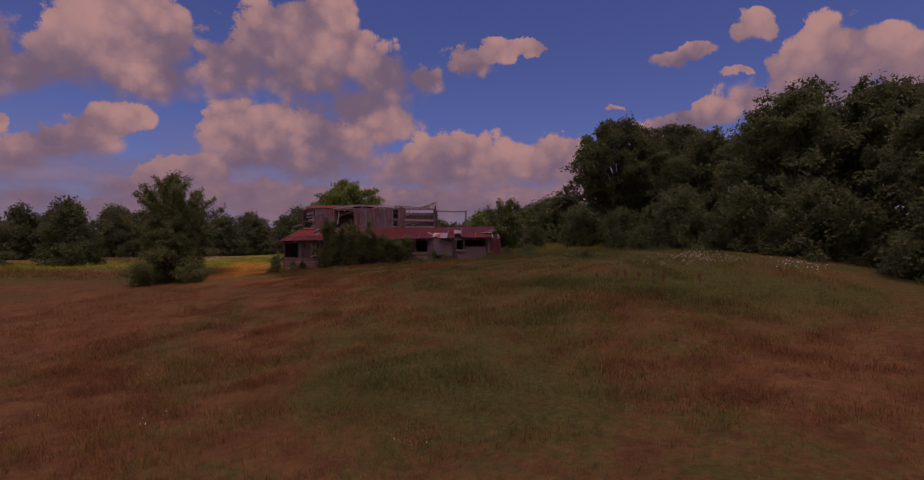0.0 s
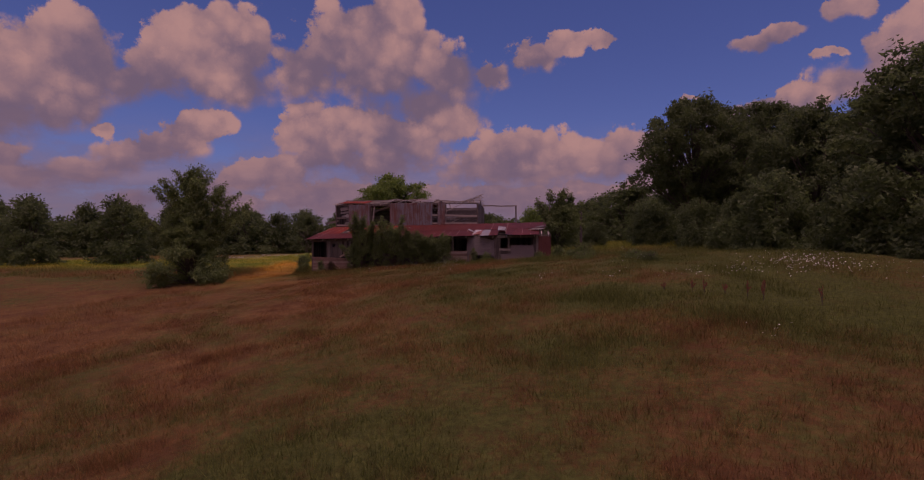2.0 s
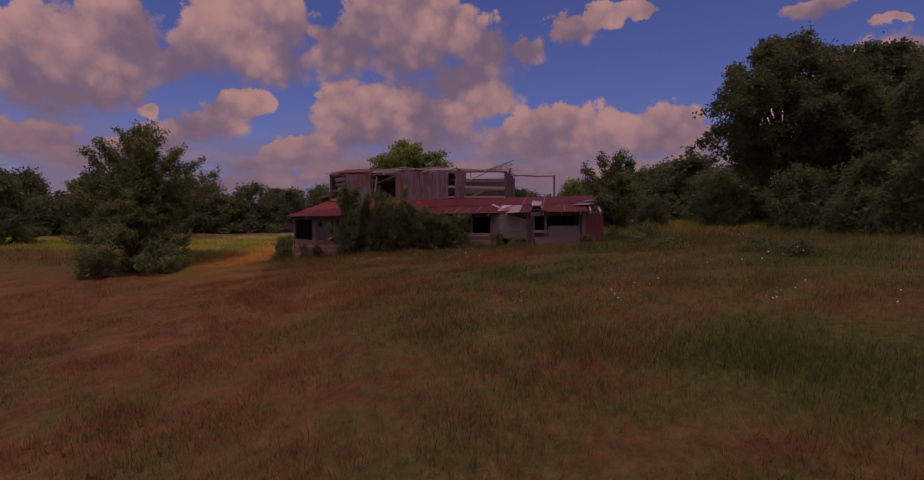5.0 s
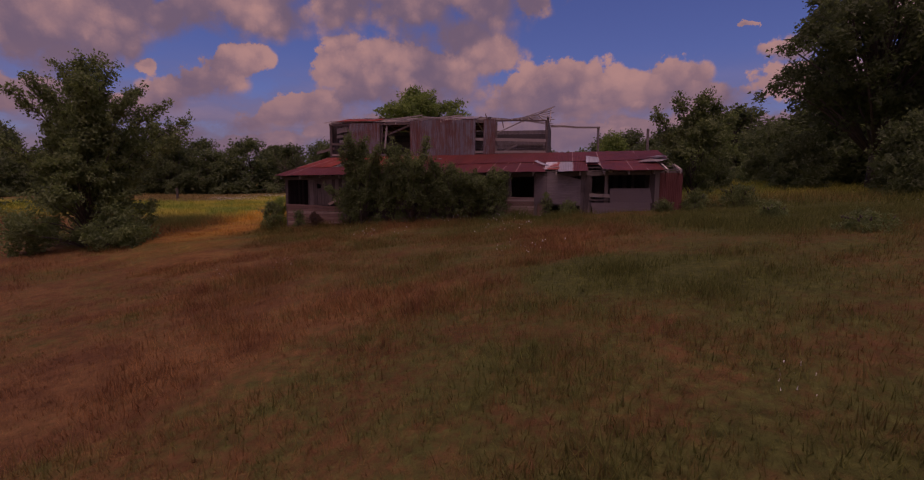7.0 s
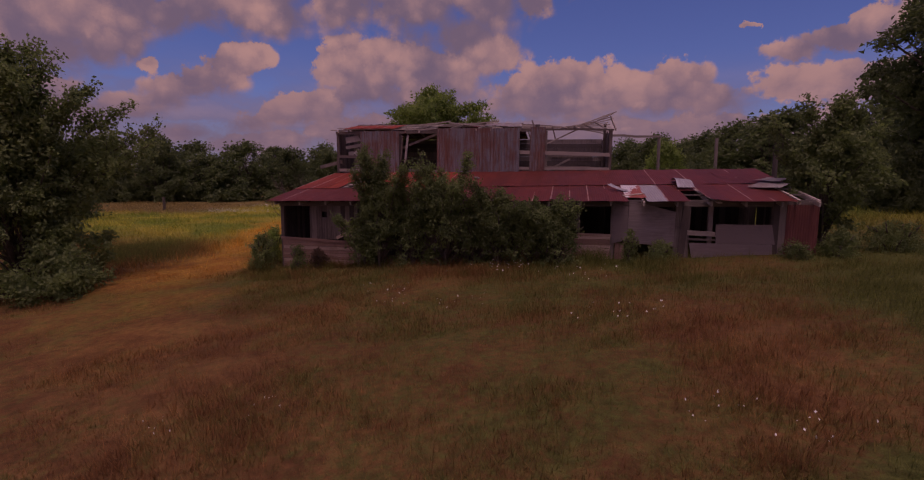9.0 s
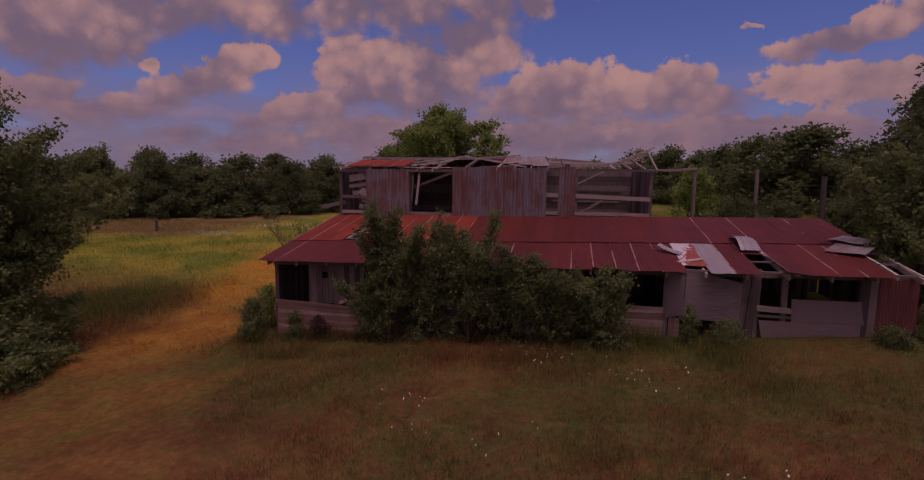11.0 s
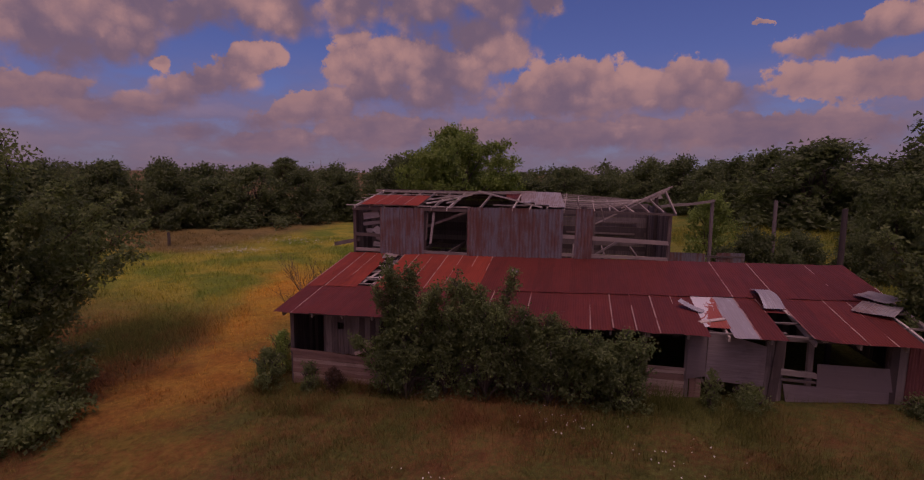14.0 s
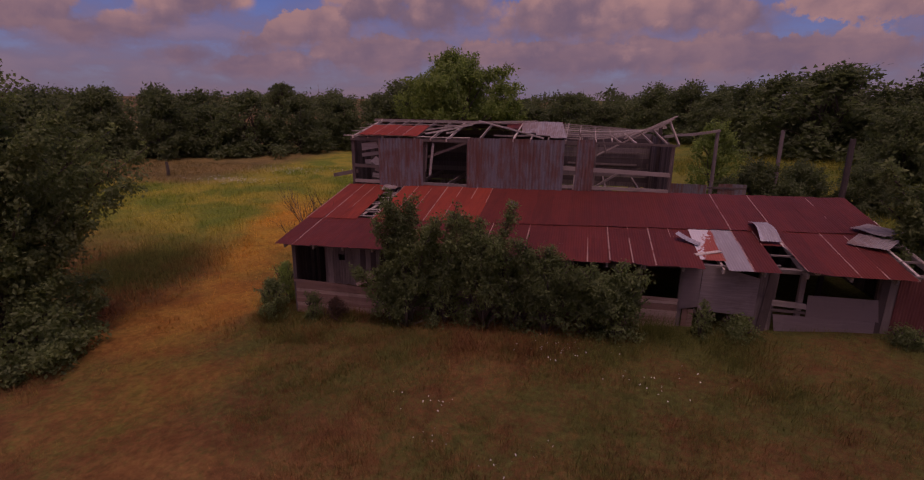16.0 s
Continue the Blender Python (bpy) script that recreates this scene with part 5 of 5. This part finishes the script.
    for x, y, s, turn in ((18.5, 48.0, 0.9, 40), (16.8, 53.5, 0.85, 100), (19.0, 35.0, 0.85, 190), (20.0, 29.0, 0.85, 250), (21.5, 22.0, 0.9, 20), (23.5, 15.0, 0.9, 80), (26.0, 9.0, 0.9, 300),
                          (14.5, 62.0, 0.75, 130), (17.0, 74.0, 1.1, 310), (5.6, 61.5, 0.55, 75), (3.0, 60.3, 0.60, 175), (8.8, 61.5, 0.55, 275), (1.6, 60.6, 0.42, 15), (4.4, 59.6, 0.42, 55)):
        set_down(scrub, x, y, s, turn)

    # tree line round the far side of the field
    row = tree("hedgerow_tree", "dark green tree in the far tree line", "tree", at(-66, 84), 8.6, 4.9, 0.02, 8600, 0.33, M_LEAF, 61, "far tree line", plumes=260, taper=0.25, stems=2, boughs=40, bough=0.3)
    row2 = tree("hedgerow_tree", "dark green tree in the far tree line", "tree", at(-58, 86.5), 8.8, 4.5, 0.03, 8600, 0.33, M_LEAF, 62, "far tree line", plumes=240, taper=0.35, stems=2, spires=2, boughs=36, bough=0.3)
    rnd = random.Random(5)
    line = [(-118, 40), (-92, 62), (-66, 84), (-50, 94), (-33, 113), (-14, 129), (5, 122), (16, 96), (22, 84), (27, 72)]
    for (xa, ya), (xb, yb) in zip(line, line[1:]):
        steps = max(2, int(math.hypot(xb - xa, yb - ya) / 5.4))
        for i in range(steps):
            t = i / steps
            for depth in (0, 7) if i % 2 else (0,):
                x = xa + (xb - xa) * t + rnd.uniform(-1.2, 1.2) + depth * 0.2
                y = ya + (yb - ya) * t + rnd.uniform(-1.5, 1.5) + depth
                set_down(row if rnd.random() < 0.5 else row2, x, y, (rnd.uniform(0.95, 1.25) + depth * 0.01) * (1.34 if x > 17 else 1.12 if x > -22 else 1.14 if x > -40 else 1.0), rnd.uniform(0, 360), rnd.uniform(0.55, 0.92))
    for x, y, s in ((-64.5, 84.5, 1.0), (-61.0, 88.5, 1.05), (-69.0, 80.0, 1.0), (-47.5, 62.0, 0.95), (-56.0, 58.0, 0.9), (-66.0, 62.0, 1.0)):
        set_down(row2, x, y, s, x * 13)

    set_down(oak, -85.0, 158.0, 0.72, 35)
    set_down(oak, -30.0, 128.0, 0.58, 80)

    # brush under the far trees
    g = np.random.default_rng(19)
    roots, tips, radii = [], [], []
    for (xa, ya), (xb, yb) in zip(line, line[1:]):
        for i in range(int(math.hypot(xb - xa, yb - ya) * 1.5)):
            t = g.random()
            x, y = xa + (xb - xa) * t + g.uniform(-1.5, 2.5), ya + (yb - ya) * t + g.uniform(-2.0, 5.0)
            z = float(land(x, y))
            roots.append((x, y, z))
            tips.append((x + g.uniform(-1, 1), y + g.uniform(-1, 1), z + g.uniform(3.0, 6.2)))
            radii.append(g.uniform(0.8, 1.4))
    brush = new("tree_line_brush", leaf_plumes("tree_line_brush", roots, tips, radii, 90000, 0.38, M_LEAF, 20, clump=14))
    tagged(brush, "dark brush filling the foot of the far tree line", "brush", kind="stuff")

    # woods beyond, too far to count
    g = np.random.default_rng(9)
    roots, tips, radii = [], [], []
    for i in range(1500):
        a = radians(g.uniform(-15, 195))
        d = g.uniform(190, 330)
        x, y = d * math.cos(a), 20 + d * math.sin(a)
        z = float(land(x, y))
        roots.append((x, y, z + 1.0))
        tips.append((x + g.uniform(-2, 2), y + g.uniform(-2, 2), z + g.uniform(6.5, 8.0) + 1.6 * math.sin(a * 41) * math.sin(a * 17 + 1)))
        radii.append(g.uniform(1.6, 2.6))
    far = new("distant_woods", leaf_plumes("distant_woods", roots, tips, radii, 90000, 1.0, M_LEAF, 10))
    tagged(far, "dark distant woods along the horizon", "woods", kind="stuff")
    # thin mast on the horizon
    solo("radio_mast", tube([(-203, 401, -2), (-203, 401, 8), (-203, 401, 16)], [0.5, 0.35, 0.15], 4), M_BEAM, "thin grey mast far beyond the trees", "mast")


plant_all()


# ---------------------------------------------------------------- grass and flowers
def grass():
    g = np.random.default_rng(17)

    def blades(n, xlo, xhi, ylo, yhi, tall, wide):
        x, y = g.uniform(xlo, xhi, n), g.uniform(ylo, yhi, n)
        inside = (x > -16.3) & (x < 3.6) & (y > 45.9) & (y < 58.5)
        x, y = x[~inside], y[~inside]
        clump = np.sin(x * 1.7 + np.sin(y * 1.1) * 2) * np.cos(y * 1.9 + np.sin(x * 0.7) * 2)
        drift = np.sin(x * 0.23 + 1.0) * np.cos(y * 0.31 + x * 0.11)
        keep = g.random(len(x)) < 0.55 + 0.35 * clump
        x, y, clump, drift = x[keep], y[keep], clump[keep], drift[keep]
        bend = -20.5 + 13.0 * np.clip((46 - y) / 26, 0, 1)
        mown = (np.abs(x - bend) < 3.0) & (y > 26) & (y < 64)
        h = tall * (0.45 + 0.9 * g.random(len(x))) * (1 + 0.35 * clump + 0.25 * drift)
        h = np.where(mown, h * 0.4, h)
        z = land(x, y) + 0.0
        a = g.uniform(0, 2 * np.pi, len(x))
        lean = h * g.uniform(0.3, 1.3, len(x))
        w = wide * (0.6 + 0.8 * g.random(len(x)))
        v = np.empty((len(x), 3, 3))
        ca, sa = np.cos(a), np.sin(a)
        v[:, 0] = np.stack([x - sa * w, y + ca * w, z - 0.06], 1)
        v[:, 1] = np.stack([x + sa * w, y - ca * w, z - 0.06], 1)
        v[:, 2] = np.stack([x + ca * lean, y + sa * lean, z + h], 1)
        return v.reshape(-1, 3)

    def weeds(n, x, y, r, tall, wide):
        """A clump of taller, broader blades round a place."""
        px, py = x + g.normal(size=n) * r * 0.55, y + g.normal(size=n) * r * 0.55
        h = tall * (0.4 + 0.9 * g.random(n))
        z, a, w = land(px, py), g.uniform(0, 2 * np.pi, n), wide * (0.6 + 0.8 * g.random(n))
        ca, sa, out = np.cos(a), np.sin(a), h * g.uniform(0.3, 1.1, n)
        v = np.stack([np.stack([px - sa * w, py + ca * w, z - 0.06], 1), np.stack([px + sa * w, py - ca * w, z - 0.06], 1), np.stack([px + ca * out, py + sa * out, z + h], 1)], 1)
        return v.reshape(-1, 3)
    near = np.concatenate([blades(300000, -24, 16, 4, 47, 0.16, 0.007), blades(330000, -15, 10, 9, 44, 0.11, 0.009), blades(90000, -60, -14, 44, 84, 0.26, 0.020), blades(30000, -45, 30, 8, 60, 0.30, 0.006), blades(40000, 2, 20, 46, 90, 0.4, 0.022), blades(18000, -17.5, -3.0, 43.6, 46.0, 0.24, 0.008), blades(9000, -17.5, -3.2, 45.0, 46.0, 0.45, 0.009),
                           weeds(1800, 4.8, 22.7, 1.3, 0.17, 0.008), weeds(1800, 3.9, 23.6, 1.2, 0.17, 0.008), weeds(1200, -0.7, 31.3, 0.6, 0.17, 0.008), weeds(500, 0.6, 29.6, 0.4, 0.16, 0.008), weeds(500, -2.4, 32.6, 0.4, 0.16, 0.008), weeds(9000, -26.4, 49.5, 3.2, 0.42, 0.016),
                           weeds(1500, 2.2, 36.8, 1.2, 0.30, 0.012), weeds(2500, -6.0, 43.9, 2.0, 0.26, 0.010), weeds(2500, -10.5, 43.9, 2.0, 0.28, 0.010), weeds(1200, -1.8, 44.6, 1.0, 0.3, 0.010),
                           weeds(900, -5.4, 13.5, 0.5, 0.22, 0.008), weeds(700, -7.9, 20.1, 0.6, 0.2, 0.008), weeds(2000, 7.2, 19.9, 1.2, 0.26, 0.010)])
    ob = new("meadow_grass", fast_mesh("meadow_grass", near, np.arange(len(near)), 3, M_GRASS))
    tagged(ob, "dry brown and green meadow grass in tufts", "grass", kind="stuff")


def flowers(x, y, rx, ry, n, seed, size=0.05):
    g = np.random.default_rng(seed)
    px, py = x + g.normal(size=n) * rx * 0.5, y + g.normal(size=n) * ry * 0.5
    pz = land(px, py) + g.uniform(0.22, 0.5, n)
    v = np.empty((n, 4, 3))
    for j, a in enumerate((0, 1.57, 3.14, 4.71)):
        v[:, j] = np.stack([px + np.cos(a) * size * g.uniform(0.5, 1.1, n), py + np.sin(a) * size * g.uniform(0.5, 1.1, n), pz + g.uniform(-0.02, 0.03, n)], 1)
    ob = new("wildflower_patch", fast_mesh("wildflower_patch", v.reshape(-1, 3), np.arange(4 * n), 4, M_PETAL))
    tagged(ob, "patch of small white wildflowers in the grass", "flowers", "wildflower patches", "stuff")


def dock(x, y, tall, seed):
    """A dried dock: a stiff stem with a few rising branches, set with rusty seed clusters."""
    rnd = random.Random(seed)
    base = at(x, y)
    ob = thing("dock_weed", base, "dried rusty-brown dock weed standing in the grass", "weed", "dock weeds")
    stems, seeds = [], []
    for i in range(5):
        a = rnd.uniform(0, 6.28)
        foot_of = base + Vector((0, 0, tall * 0.15 * i))
        tip = base + Vector((math.cos(a) * 0.02 * (i + 1), math.sin(a) * 0.02 * (i + 1), tall * (1.05 - 0.08 * i)))
        stems.append(tube([foot_of, foot_of.lerp(tip, 0.5), tip], [0.010, 0.008, 0.004], 4))
        for j in range(16):
            c = foot_of.lerp(tip, 0.35 + 0.65 * rnd.random()) + Vector((rnd.gauss(0, 0.008), rnd.gauss(0, 0.008), 0))
            seeds.append(tube([c, c + Vector((0, 0, 0.03))], [0.012, 0.007], 4))
    part("stem", join(*stems), M_BARK, ob)
    part("seed_head", join(*seeds), M_SEED, ob, "rusty-brown seed clusters")


M_SEED, _k, _b = material("dried_dock_seed", 0.9)
_k.put(_b.inputs["Base Color"], _k.mix(_k.noise(spot(_k), 20.0), (0.17, 0.055, 0.032), (0.30, 0.11, 0.06)))
grass()
for i, (x, y, tall) in enumerate(((6.95, 22.9, 0.42), (7.25, 22.7, 0.45), (7.76, 22.4, 0.40), (8.18, 21.8, 0.55), (8.5, 21.5, 0.55), (9.7, 20.8, 0.6), (6.2, 23.4, 0.3), (9.0, 22.6, 0.4))):
    dock(x, y, tall, 400 + i)
for i, spec in enumerate(((11.8, 25.6, 2.4, 2.2, 260, 0.030), (15.5, 23.4, 1.3, 1.2, 100, 0.034), (9.4, 24.6, 1.6, 1.0, 40, 0.030), (2.5, 26.0, 0.7, 0.3, 16, 0.017), (4.9, 25.1, 0.8, 0.35, 18, 0.018),
                          (7.5, 24.4, 1.3, 0.5, 28, 0.022), (7.3, 17.9, 0.5, 0.3, 10, 0.022), (5.5, 28.3, 1.5, 0.5, 14, 0.022), (7.0, 35.2, 0.9, 0.4, 10, 0.026), (-3.3, 37.4, 1.0, 0.5, 18, 0.024))):
    flowers(*spec[:4], spec[4], 300 + i, spec[5])
for i, spec in enumerate(((-4.3, 41.8, 1.6, 0.6, 22, 0.024), (-6.4, 43.4, 1.8, 0.7, 34, 0.022), (-9.4, 40.5, 0.9, 0.4, 12, 0.022), (-7.7, 38.5, 0.5, 0.3, 8, 0.018), (-2.95, 33.2, 0.3, 0.25, 11, 0.015),
                          (-2.1, 32.7, 0.35, 0.25, 13, 0.015), (-8.9, 33.5, 0.3, 0.2, 9, 0.010), (-10.2, 32.9, 0.3, 0.2, 9, 0.010), (0.3, 26.1, 0.3, 0.2, 12, 0.009), (-6.3, 10.6, 0.5, 0.3, 12, 0.014))):
    flowers(*spec[:4], spec[4], 320 + i, spec[5])
for i, spec in enumerate(((-9.4, 10.8, 0.5, 0.3, 12, 0.014), (-1.0, 8.6, 0.4, 0.25, 11, 0.011), (-37.0, 71.5, 4.0, 1.6, 320, 0.05), (-36.0, 79.0, 6.0, 2.5, 260, 0.05), (-8.9, 39.3, 0.5, 0.3, 8, 0.016), (-6.6, 39.2, 0.4, 0.3, 7, 0.016))):
    flowers(*spec[:4], spec[4], 340 + i, spec[5])
